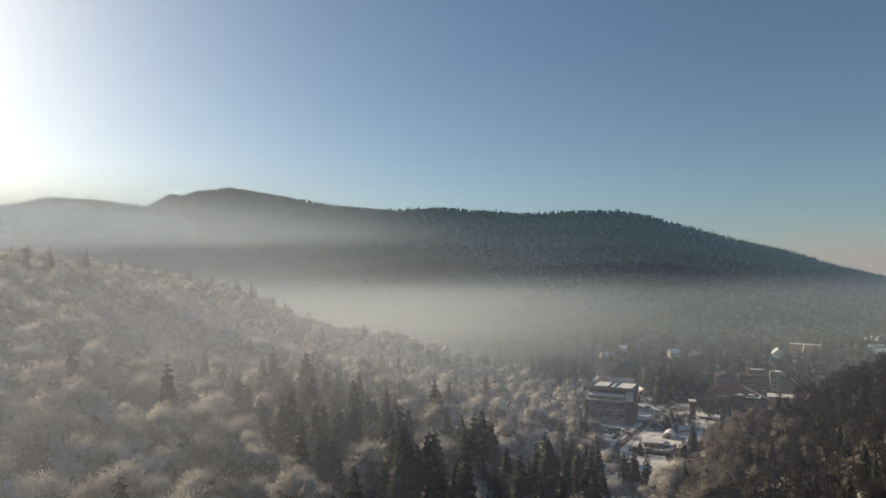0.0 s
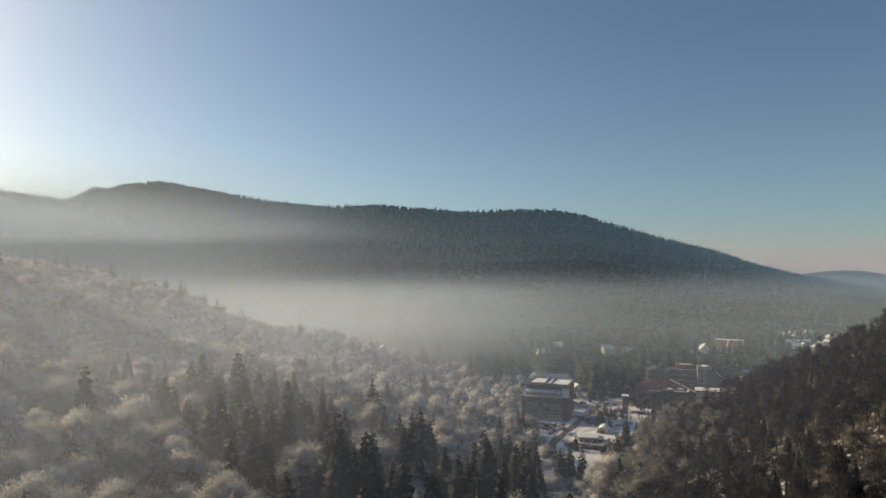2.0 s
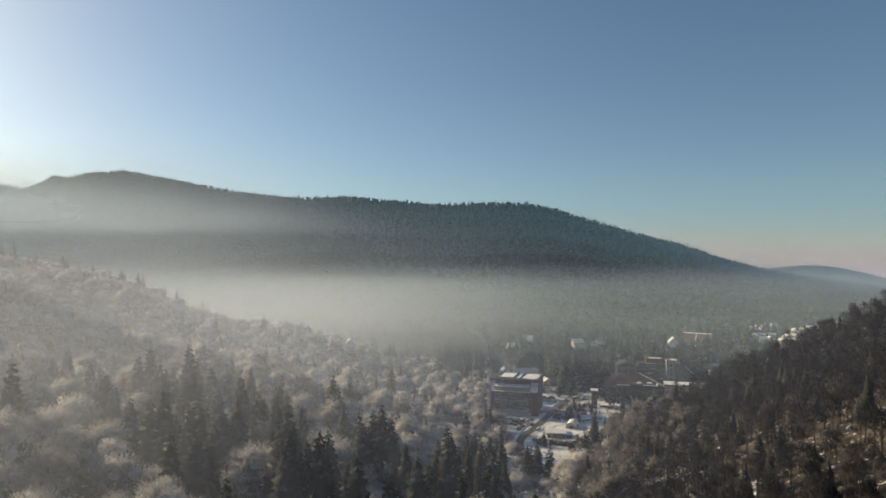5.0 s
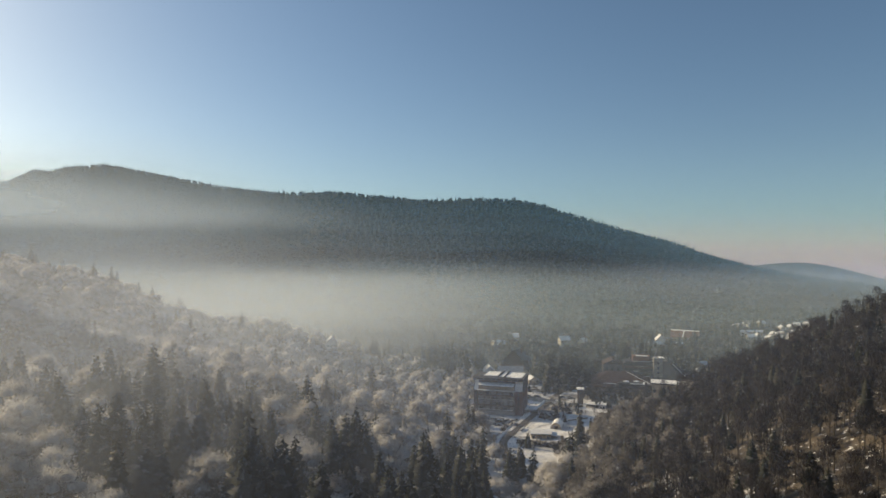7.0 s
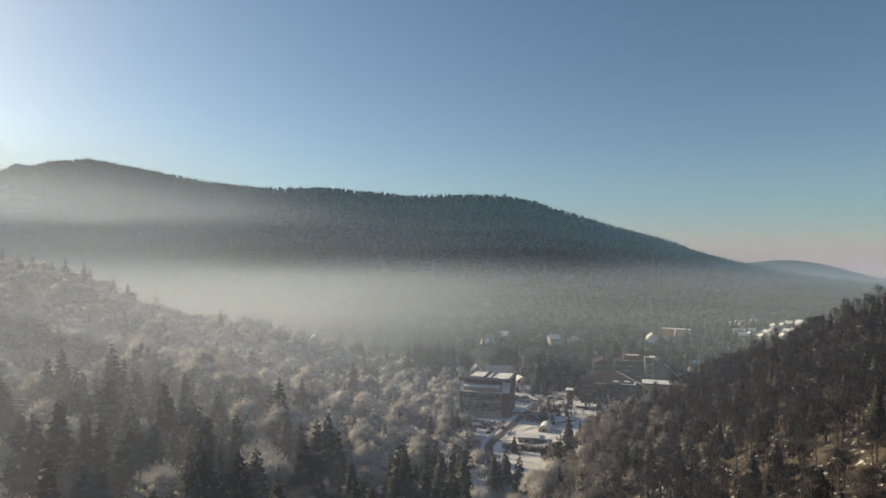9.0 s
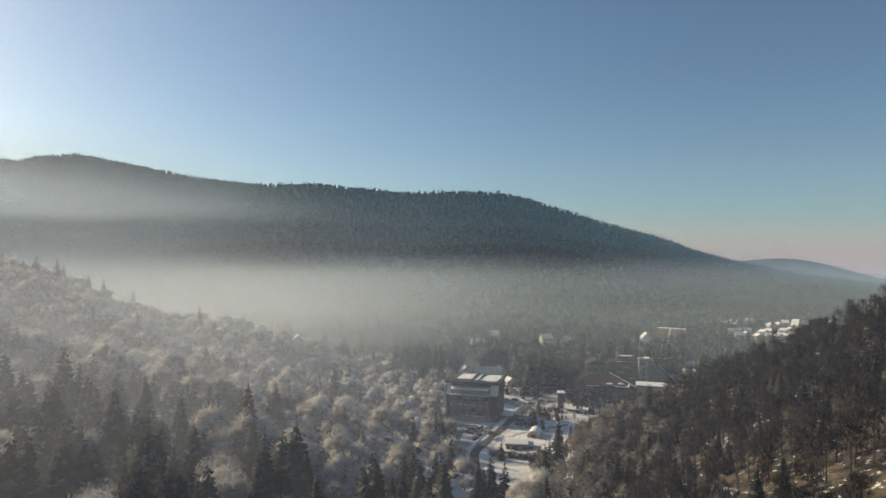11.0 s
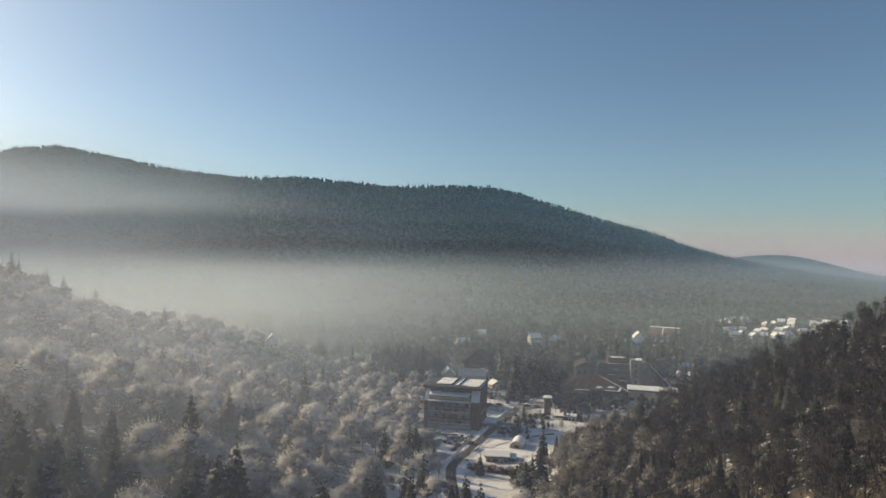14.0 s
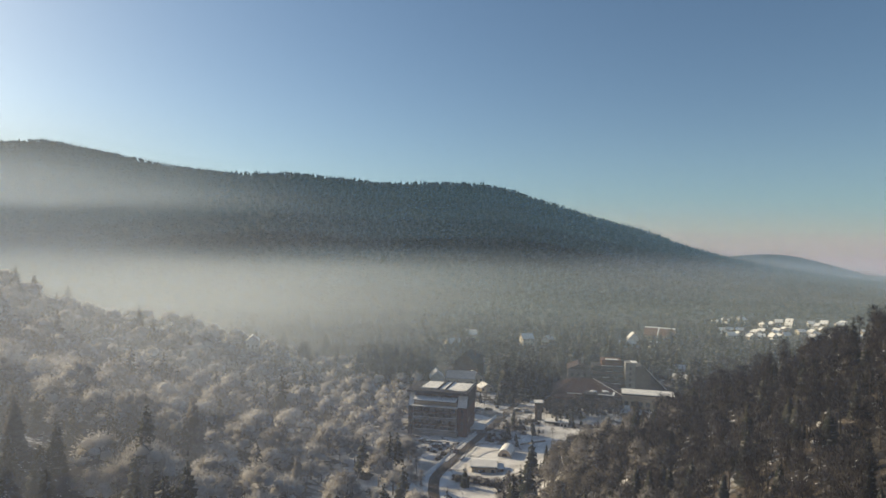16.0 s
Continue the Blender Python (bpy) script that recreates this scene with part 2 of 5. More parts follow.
def mesh_of(name, v, f, *materials, slots=None, flat=False, normals=None):
    """A mesh object from arrays of corners and faces (all of one size)."""
    me = bpy.data.meshes.new(name)
    v, f = np.asarray(v, np.float32), np.asarray(f, np.int32)
    me.vertices.add(len(v))
    me.vertices.foreach_set("co", v.ravel())
    me.loops.add(f.size)
    me.loops.foreach_set("vertex_index", f.ravel())
    me.polygons.add(len(f))
    me.polygons.foreach_set("loop_start", np.arange(len(f), dtype=np.int32) * f.shape[1])
    for m in materials:
        me.materials.append(m)
    if slots is not None:
        me.polygons.foreach_set("material_index", np.asarray(slots, np.int32))
    me.polygons.foreach_set("use_smooth", np.full(len(f), not flat))
    me.update(calc_edges=True)
    if normals is not None:
        me.normals_split_custom_set_from_vertices(np.asarray(normals, np.float32))
    return new(name, me)


GRID_X = np.unique(np.concatenate([axis(-1340, -340, 20, -4900, -340), np.arange(-340, 421, 5), axis(430, 1500, 20, 430, 4900)]))
GRID_Y = np.unique(np.concatenate([axis(60, 640, 5, -1500, 640), np.arange(645, 1560, 15), axis(1580, 2250, 30, 1580, 4900)]))
ground = sheet("ground", GRID_X, GRID_Y, land, M_GROUND)
tagged(ground, "snow-covered valley floor and wooded slopes with brown litter", "ground", kind="structure")

# ================= mist =================
def mist(line, veil, bank, top, soft, left, right, x0, x1, bow=8.0, seed=0.0, floor=None, bend=0.0, z1=320, rest=0.16, tone=(0.74, 0.82, 1.0), air=None, tilt=0.0, rag=1.6, lid=124):
    """One drift of mist or painted haze: an upright, gently curving veil along a plan line y(x); bend swings its left
    part nearer.
    """
    xs, zs = np.linspace(x0, x1, 60), np.linspace(-20, z1, 12)
    gx, gz = np.meshgrid(xs, zs)
    gy = line(gx) + bow * np.sin(gx / 260 + seed) + bend * np.minimum(gx - 20, 0)
    v = np.stack([gx, gy, gz], -1).reshape(-1, 3)
    n, r = len(xs), np.arange(len(xs) * (len(zs) - 1)).reshape(len(zs) - 1, len(xs))[:, :-1].ravel()
    ob = mesh_of("mist_haze_layer", v, np.stack([r, r + 1, r + n + 1, r + n], -1), make_mist("mist", veil, bank, top, soft, left, right, seed, floor, rest, tone, air, tilt, rag, lid))
    return tagged(ob, "thin sheet of sunlit morning mist and tinted distance haze over the valley", "mist", "drifts of mist", "stuff")


scene.cycles.transparent_max_bounces = 64
# ================= mist drifts and painted haze, near to far ===
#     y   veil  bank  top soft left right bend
WARM, COOL, HAZE_BLUE = (0.775, 0.845, 1.0), (0.78, 0.885, 0.965), (0.48, 0.74, 0.98)
# near veils paint haze that lifts the slopes; far ones carry distance blue
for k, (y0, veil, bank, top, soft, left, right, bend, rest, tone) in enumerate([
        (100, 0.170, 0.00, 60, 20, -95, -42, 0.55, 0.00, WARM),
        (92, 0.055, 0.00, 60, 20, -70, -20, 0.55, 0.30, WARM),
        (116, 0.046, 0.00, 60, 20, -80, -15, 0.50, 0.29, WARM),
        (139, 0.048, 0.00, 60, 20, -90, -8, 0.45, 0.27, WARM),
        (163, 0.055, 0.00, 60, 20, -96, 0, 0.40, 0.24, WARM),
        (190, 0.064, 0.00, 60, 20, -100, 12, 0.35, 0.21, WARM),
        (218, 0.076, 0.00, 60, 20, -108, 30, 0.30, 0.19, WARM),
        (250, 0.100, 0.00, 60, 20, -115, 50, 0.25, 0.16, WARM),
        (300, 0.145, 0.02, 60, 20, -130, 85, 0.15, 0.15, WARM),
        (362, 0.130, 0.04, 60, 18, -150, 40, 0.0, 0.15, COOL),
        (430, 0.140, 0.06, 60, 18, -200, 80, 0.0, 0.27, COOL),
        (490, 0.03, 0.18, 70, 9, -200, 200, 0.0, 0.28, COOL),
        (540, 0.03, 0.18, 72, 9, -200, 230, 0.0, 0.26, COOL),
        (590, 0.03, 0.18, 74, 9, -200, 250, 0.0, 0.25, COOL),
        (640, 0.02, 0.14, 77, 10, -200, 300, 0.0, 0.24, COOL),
        (740, 0.02, 0.15, 80, 12, -300, 560, 0.0, 0.42, HAZE_BLUE),
        (810, 0.01, 0.08, 81, 13, -400, 520, 0.0, 0.45, HAZE_BLUE),
        (880, 0.02, 0.09, 84, 14, -500, 500, 0.0, 0.5, HAZE_BLUE)]):
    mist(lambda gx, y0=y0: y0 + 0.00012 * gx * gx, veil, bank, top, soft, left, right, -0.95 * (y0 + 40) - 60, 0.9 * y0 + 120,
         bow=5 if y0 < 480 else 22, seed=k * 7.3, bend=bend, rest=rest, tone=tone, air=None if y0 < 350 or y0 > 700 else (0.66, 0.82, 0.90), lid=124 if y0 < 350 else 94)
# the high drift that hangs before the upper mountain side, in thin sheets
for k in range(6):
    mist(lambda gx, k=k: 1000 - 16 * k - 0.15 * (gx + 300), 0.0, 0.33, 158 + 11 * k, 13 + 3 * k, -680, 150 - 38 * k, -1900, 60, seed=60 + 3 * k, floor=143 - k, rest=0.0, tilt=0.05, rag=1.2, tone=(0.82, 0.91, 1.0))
# pale sheets that paint sunlit haze over the mountain's near shoulder
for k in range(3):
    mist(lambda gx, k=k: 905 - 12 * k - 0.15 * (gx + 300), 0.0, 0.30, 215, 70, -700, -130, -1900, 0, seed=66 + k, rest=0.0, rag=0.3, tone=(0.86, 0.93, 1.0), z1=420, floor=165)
# the same painted haze, thinner, along the foot of the near shoulder
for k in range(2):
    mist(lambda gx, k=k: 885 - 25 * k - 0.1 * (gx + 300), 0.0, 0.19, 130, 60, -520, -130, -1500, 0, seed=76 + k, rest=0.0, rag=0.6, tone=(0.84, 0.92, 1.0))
# aerial haze before the mountain, painted as faint blue sheets
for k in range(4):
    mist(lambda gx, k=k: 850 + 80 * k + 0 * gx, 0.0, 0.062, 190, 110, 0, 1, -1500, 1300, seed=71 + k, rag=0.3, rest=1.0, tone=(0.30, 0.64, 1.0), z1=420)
# warm haze low over the far plain: the horizon's pink, put into tinted sheets
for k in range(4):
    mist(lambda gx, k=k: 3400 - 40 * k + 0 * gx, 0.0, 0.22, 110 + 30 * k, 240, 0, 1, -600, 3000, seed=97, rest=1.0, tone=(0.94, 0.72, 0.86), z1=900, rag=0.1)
# bluish sheet that paints distance haze on the far hill
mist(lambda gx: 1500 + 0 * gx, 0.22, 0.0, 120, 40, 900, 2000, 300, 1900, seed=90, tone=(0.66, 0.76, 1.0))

# ================= trees =================
def pack(parts):
    """Joins (corners with normals, triangles, slot) lists."""
    vs, fs, ss, n = [], [], [], 0
    for v, f, s in parts:
        v, f = np.asarray(v, float).reshape(-1, 6), np.asarray(f, int).reshape(-1, 3)
        vs.append(v), fs.append(f + n), ss.append(np.full(len(f), s))
        n += len(v)
    return np.vstack(vs), np.vstack(fs), np.concatenate(ss)


def unit(v):
    return v / np.maximum(np.linalg.norm(v, axis=-1, keepdims=True), 1e-9)


def dressed(v, f, n):
    """Corners with their normals, the triangles turned to face the same way."""
    v, f, n = np.asarray(v, float), np.asarray(f, int), unit(np.asarray(n, float))
    g = np.cross(v[f[:, 1]] - v[f[:, 0]], v[f[:, 2]] - v[f[:, 0]])
    back = (g * n[f].mean(1)).sum(1) < 0
    f = np.where(back[:, None], f[:, ::-1], f)
    return np.hstack([v, n]), f


def stick(a, b, ra, rb, sides=5):
    """A tapered limb from a to b."""
    a, b = np.array(a, float), np.array(b, float)
    d = (b - a) / np.linalg.norm(b - a)
    s = np.cross(d, (0.3, 0.9, 0.2)); s /= np.linalg.norm(s)
    t = np.cross(d, s)
    ang = np.arange(sides) / sides * 2 * np.pi
    ring = np.cos(ang)[:, None] * s + np.sin(ang)[:, None] * t
    v = np.vstack([a + ring * ra, b + ring * rb])
    f = []
    for i in range(sides):
        j = (i + 1) % sides
        f += [(i, j, sides + j), (i, sides + j, sides + i)]
    return dressed(v, f, np.vstack([ring, ring]))


def slivers(rng, base, way, length, width):
    """One thin pointed twig triangle at each base, along its way."""
    n = len(base)
    way = unit(way)
    side = unit(np.cross(way, rng.normal(size=(n, 3))))
    w = np.broadcast_to(np.asarray(width) * 0.5, (n,))[:, None]
    v = np.stack([base - side * w, base + side * w, base + way * np.broadcast_to(length, (n,))[:, None]], 1).reshape(-1, 3)
    return v, np.arange(3 * n).reshape(-1, 3)


ICO = [(0, 0, 1)] + [(0.894 * math.cos(k * 1.2566), 0.894 * math.sin(k * 1.2566), 0.447) for k in range(5)] + [(0.894 * math.cos(k * 1.2566 + 0.628), 0.894 * math.sin(k * 1.2566 + 0.628), -0.447) for k in range(5)] + [(0, 0, -1)]
ICO_F = [(0, k + 1, (k + 1) % 5 + 1) for k in range(5)] + [(k + 1, k + 6, (k + 1) % 5 + 1) for k in range(5)] + [((k + 1) % 5 + 1, k + 6, (k + 1) % 5 + 6) for k in range(5)] + [(k + 6, 11, (k + 1) % 5 + 6) for k in range(5)]


def tuft(rng, c, size, middle):
    """The dense, lumpy heart of a clump of twigs; middle is the centre of the whole crown."""
    n = np.array(ICO)
    v = n * size * rng.uniform(0.70, 1.15, (12, 1)) * rng.uniform(0.8, 1.2, 3) * np.array([1, 1, 0.85])
    return dressed(v + c, ICO_F, 0.3 * n + unit(v + c - middle) + np.array([0, 0, 0.5]))


def broadleaf(seed, height, width, clumps, twigs, twig_len, twig_w, heart=0.0, limbs=True, spire=0.35):
    """Arrays of (trunk and limbs) and (crown of fine twigs) of a leafless broad-crowned tree."""
    rng = np.random.default_rng(seed)
    fork = height * rng.uniform(0.28, 0.36)
    wood = [(*stick((0, 0, -1.0), (0.15, 0.1, fork), 0.26, 0.17, 5), 0), (*stick((0.15, 0.1, fork), (0.3, -0.1, height * 0.8), 0.17, 0.05, 4), 0)]
    crown = []
    middle = np.array([0, 0, height * 0.42])
    for i in range(clumps):
        a, u = 2.39996 * i + rng.uniform(-0.3, 0.3), (i + 0.5) / clumps
        r = width * 0.5 * math.sqrt(u) * 0.78
        z = height * (0.86 - 0.46 * u ** 1.6) + rng.uniform(-0.6, 0.6)
        c = np.array([math.cos(a) * r, math.sin(a) * r, z])
        start = (0.15, 0.1, fork + (height * 0.35) * (1 - u) * rng.uniform(0.5, 1))
        if limbs:
            wood.append((*stick(start, c, 0.085, 0.025, 3), 0))
        d = rng.normal(size=(twigs, 3))
        d[:, 2] = np.abs(d[:, 2]) * 0.95 - 0.25
        d /= np.linalg.norm(d, axis=1)[:, None]
        size = width * (0.64 / math.sqrt(clumps)) * rng.uniform(0.75, 1.25)
        base = c + d * size * rng.uniform(0.35, 1.0, (twigs, 1)) * np.array([1, 1, 1.15])
        # twigs sweep up and out from the fork, as branches do
        sweep = unit(base - np.array([0, 0, fork * 0.6]))
        way = 0.7 * d + 0.3 * sweep + 0.8 * unit(rng.normal(size=(twigs, 3))) + np.array([0, 0, spire])
        v, f = slivers(rng, base, way, twig_len * rng.uniform(0.5, 1.4, twigs), twig_w * rng.uniform(0.6, 1.3, twigs))
        puff = 0.25 * d + unit(base - middle) + np.array([0, 0, 0.5])
        crown.append((*dressed(v, f, np.repeat(puff, 3, 0)), 1))
        if heart:
            crown.append((*tuft(rng, c, size * heart, middle), 1))
    return pack(wood), pack(crown)


def spruce(seed, height, width, boughs, spread_out=1.0):
    """Arrays of the trunk and of the drooping, ragged boughs of a spruce, set spirally up the stem."""
    rng = np.random.default_rng(seed)
    wood = [(*stick((0, 0, -1.0), (0, 0, height * 0.90), 0.24, 0.03, 5), 0)]
    i = np.arange(boughs)
    u = 1 - np.sqrt(1 - (i + 0.5) / boughs * 0.985)
    u = np.clip(u + rng.normal(size=boughs) * 0.012, 0, 0.985)
    z = height * (0.07 + 0.91 * u)
    a = i * 2.39996 + rng.uniform(-0.35, 0.35, boughs)
    ln = (width * 0.5 * (1 - u) ** 0.85 + 0.26) * rng.uniform(0.68, 1.18, boughs)
    out = np.stack([np.cos(a), np.sin(a), 0 * a], 1)
    side = np.stack([-np.sin(a), np.cos(a), 0 * a], 1)
    drop = (0.42 - 0.36 * u) * ln
    up = lambda h: np.stack([0 * a, 0 * a, h], 1)
    root = out * 0.05 + up(z + 0.3)
    mid = out * (ln * 0.55)[:, None] + up(z - 0.30 * drop)
    tip = out * ln[:, None] + up(z - drop)
    w = ((0.31 * ln + 0.13) * spread_out)[:, None]
    hang = up(-(0.28 * ln + 0.25))
    v = np.stack([root, mid - side * w + hang, mid, mid + side * w + hang, tip], 1).reshape(-1, 3)
    q = i[:, None] * 5
    f = np.concatenate([q + t for t in ([0, 1, 2], [0, 2, 3], [1, 4, 2], [2, 4, 3])])
    face = np.repeat(out, 5, 0) * 0.85 + np.array([0, 0, 0.5]) + np.tile(np.array([0, -0.5, 0, 0.5, 0]), boughs)[:, None] * np.repeat(side, 5, 0)
    crown = [(*dressed(v, f, face), 1)]
    top, tf = slivers(rng, np.array([[0, 0, height * 0.93]]), np.array([[0, 0, 1.0]]), height * 0.06, 0.28)
    crown.append((*dressed(top, tf, np.tile((0, -1.0, 0.3), (3, 1))), 1))
    return pack(wood), pack(crown)


def joined(wood, crown):
    v, f, s = pack([(wood[0], wood[1], 0), (crown[0], crown[1], 1)])
    return v, f, s


def spread(name, kinds, spots, materials, rng):
    """One mesh of many trees: kinds are arrays, spots rows of x, y, scale, kind."""
    vs, fs, ss, n = [], [], [], 0
    z = land(spots[:, 0], spots[:, 1])
    for (x, y, s, k), h in zip(spots, z):
        v, f, sl = kinds[int(k)]
        a = rng.uniform(0, 6.283)
        c, d = math.cos(a) * s, math.sin(a) * s
        st = s * rng.uniform(0.93, 1.09)
        w = np.empty_like(v)
        w[:, 0], w[:, 1], w[:, 2] = v[:, 0] * c - v[:, 1] * d + x, v[:, 0] * d + v[:, 1] * c + y, v[:, 2] * st + h
        w[:, 3], w[:, 4], w[:, 5] = v[:, 3] * c / s - v[:, 4] * d / s, v[:, 3] * d / s + v[:, 4] * c / s, v[:, 5]
        vs.append(w), fs.append(f + n), ss.append(sl)
        n += len(v)
    w = np.vstack(vs)
    return mesh_of(name, w[:, :3], np.vstack(fs), *materials, slots=np.concatenate(ss), normals=w[:, 3:])


def scatter(rng, x0, x1, y0, y1, gap, keep):
    """Jittered spots about gap metres apart where keep(x, y) allows."""
    xs, ys = np.meshgrid(np.arange(x0, x1, gap), np.arange(y0, y1, gap))
    xs = xs + (np.arange(xs.shape[0]) * 0.618 % 1)[:, None] * gap
    p = np.stack([xs.ravel(), ys.ravel()], 1) + rng.uniform(-0.48, 0.48, (xs.size, 2)) * gap
    return p[keep(p[:, 0], p[:, 1], rng)]


rng = np.random.default_rng(7)


def in_sight(x, y):
    """The wedge that the flight ever looks into, with a margin."""
    return (x > -0.86 * (y + 50) - 12) & (x < 0.88 * (y - 20) + 60)


def inside(x, y, poly):
    hit = np.zeros(np.shape(x), bool)
    for (x0, y0), (x1, y1) in zip(poly, poly[1:] + poly[:1]):
        hit ^= ((y0 > y) != (y1 > y)) & (x < (x1 - x0) * (y - y0) / (y1 - y0 + 1e-9) + x0)
    return hit


OPEN = [(36, 228), (50, 230), (62, 246), (68, 268), (80, 296), (92, 330), (116, 358), (122, 405), (66, 412), (62, 378), (29, 374), (25, 338), (34, 306), (32, 270)]
# plan places of buildings behind the hotel, with the reach kept free of trees
SITES = [(60, 452, 17), (70, 466, 15), (77, 452, 9), (84, 474, 9), (80, 433, 8), (41, 478, 9), (132, 558, 9), (147, 562, 8), (-62, 458, 9), (131, 415, 24), (118, 408, 14), (145, 420, 22), (165, 405, 17), (152, 455, 21), (180, 450, 20), (245, 592, 16), (222, 567, 8), (213, 556, 10), (234, 554, 7), (205, 448, 7), (216, 472, 6), (330, 595, 22), (355, 605, 28), (390, 610, 28), (425, 615, 28), (455, 620, 26)]


def clearing(x, y):
    """Built-up ground, kept free of woods."""
    c = inside(x, y, OPEN)
    for sx, sy, r in SITES:
        ux, uy = (22 - sx), (60 - sy)
        n = math.hypot(ux, uy)
        ux, uy = ux / n, uy / n
        a = np.clip((x - sx) * ux + (y - sy) * uy, 0, r * 1.3)
        c |= np.hypot(x - sx - ux * a, y - sy - uy * a) < r * 0.92
    return c


frost_sets = [broadleaf(s, h, w, c, 170, 0.80, 0.11, 0.52) for s, h, w, c in ((1, 9.8, 12.0, 13), (2, 10.8, 10.8, 12), (3, 8.6, 11.0, 11), (4, 11.6, 12.8, 14))]
frost_kinds = [joined(*broadleaf(s, h, w, c, 80, 0.95, 0.16, 0.62)) for s, h, w, c in ((1, 9.8, 12.0, 12), (2, 10.8, 10.8, 11), (3, 8.6, 11.0, 10), (4, 11.6, 12.8, 13))]
frost_mid = [joined(*broadleaf(s, h, w, c, 27, 1.2, 0.17, 0.45)) for s, h, w, c in ((1, 11.5, 8.6, 12), (2, 12.5, 7.8, 11), (3, 10.0, 8.0, 11), (4, 13.0, 8.6, 12))]
frost_low = [joined(*broadleaf(s, h, w, c, 10, 1.45, 0.30, 0.74, False)) for s, h, w, c in ((5, 10.2, 11.6, 9), (6, 11.4, 10.6, 8), (7, 9.0, 11.0, 8), (8, 12.0, 12.6, 10))]
bare_sets = [broadleaf(s, h, w, c, 46, 1.5, 0.085, 0.0, True, 0.7) for s, h, w, c in ((11, 11.5, 5.6, 14), (12, 13.0, 6.0, 15), (13, 10.0, 5.2, 13))]
bare_low = [joined(*broadleaf(s, h, w, c, 32, 1.5, 0.12, 0.0, True, 0.6)) for s, h, w, c in ((11, 11.5, 5.6, 12), (12, 13.0, 6.0, 12), (13, 10.0, 5.2, 11))]
SPRUCE_H = (19.0, 17.0, 21.0, 14.0)
spruce_sets = [spruce(s, h, w, n) for s, h, w, n in ((21, 19.0, 8.2, 260), (22, 17.0, 7.2, 230), (23, 21.0, 8.8, 290), (24, 14.0, 6.4, 190))]


spruce_kinds = [joined(*spruce(s, h, w, n, 1.5)) for s, h, w, n in ((21, 18.0, 7.4, 80), (22, 16.0, 6.4, 72), (23, 20.0, 8.0, 86), (24, 13.0, 5.6, 62))]
spruce_low = [joined(*spruce(s, h, w, n, 1.9)) for s, h, w, n in ((25, 18.0, 7.4, 56), (26, 16.0, 6.4, 50), (27, 20.0, 8.0, 60), (28, 13.0, 5.6, 44))]


BELT = [(-124, 196), (-100, 208), (-76, 226), (-52, 208), (-28, 198), (2, 204), (8, 232), (22, 246), (28, 222), (16, 140), (-30, 96), (-56, 110), (-76, 138), (-100, 166)]


def spruce_share(x, y):
    """The dark belt across the lower slope; elsewhere a spruce here and there."""
    return np.where(inside(x, y, BELT), 0.66, 0.05)


pts = scatter(rng, -420, 60, 50, 492, 8.5, lambda x, y, r: in_sight(x, y) & ~clearing(x, y) & (land(x, y) > -3.0) & (0.55 * (x - 27 - 0.4 * (np.minimum(y, 330) - 161)) < 0))
is_sp = rng.uniform(size=len(pts)) < spruce_share(pts[:, 0], pts[:, 1])
L_FROST = np.column_stack([pts[~is_sp], rng.uniform(0.62, 1.12, (~is_sp).sum()), rng.integers(0, 4, (~is_sp).sum())])
L_SPRUCE = np.column_stack([pts[is_sp], rng.uniform(0.85, 1.25, is_sp.sum()), rng.integers(0, 4, is_sp.sum())])
pts = scatter(rng, 30, 400, 80, 420, 4.1, lambda x, y, r: in_sight(x, y) & ~clearing(x, y) & (land(x, y) > 0.5) & (0.55 * (x - 27 - 0.4 * (np.minimum(y, 330) - 161)) > 0))
thin = np.zeros(len(pts), bool)
for x, y, a, b in ((93, 124, 21, 18), (86, 181, 10, 8), (82, 143, 7, 5)):
    thin |= np.hypot((pts[:, 0] - x) / a, (pts[:, 1] - y) / b) < 1
pts = pts[~(thin & (rng.uniform(size=len(pts)) < 0.38))]
# spruces line the crest
crest = np.abs(pts[:, 1] - 300 + 0.6 * np.clip(pts[:, 0] - 87, 0, 130)) < 12
is_sp = rng.uniform(size=len(pts)) < np.where(crest, 0.5, 0.12 + 0.2 * smooth(105, 155, pts[:, 0]))
foot = ~is_sp & (land(pts[:, 0], pts[:, 1]) < 7 + 22 * rng.uniform(size=len(pts)) ** 1.5) & (pts[:, 1] > 180)
R_FROST = np.column_stack([pts[foot], rng.uniform(0.6, 0.85, foot.sum()), rng.integers(0, 4, foot.sum())])
is_br = ~is_sp & ~foot
R_BARE = np.column_stack([pts[is_br], rng.uniform(0.60, 0.92, is_br.sum()), rng.integers(0, 3, is_br.sum())])
for x, y in ((60, 248), (67, 259), (75.5, 291)):
    R_FROST = R_FROST[np.hypot((R_FROST[:, 0] - x + 1) / 5, (R_FROST[:, 1] - y + 6) / 10) > 1]
R_SPRUCE = np.column_stack([pts[is_sp], rng.uniform(0.36, 0.66, is_sp.sum()), rng.integers(0, 4, is_sp.sum())])
pts = scatter(rng, -110, 560, 385, 640, 7.8, lambda x, y, r: in_sight(x, y) & ~clearing(x, y) & (r.uniform(size=len(x)) < np.where(x < 70, 0.5, 0.72)))
pts = pts[((pts[:, 1] > 505) | (pts[:, 0] > 60)) & ((pts[:, 1] > 395) | (pts[:, 0] > 118))]
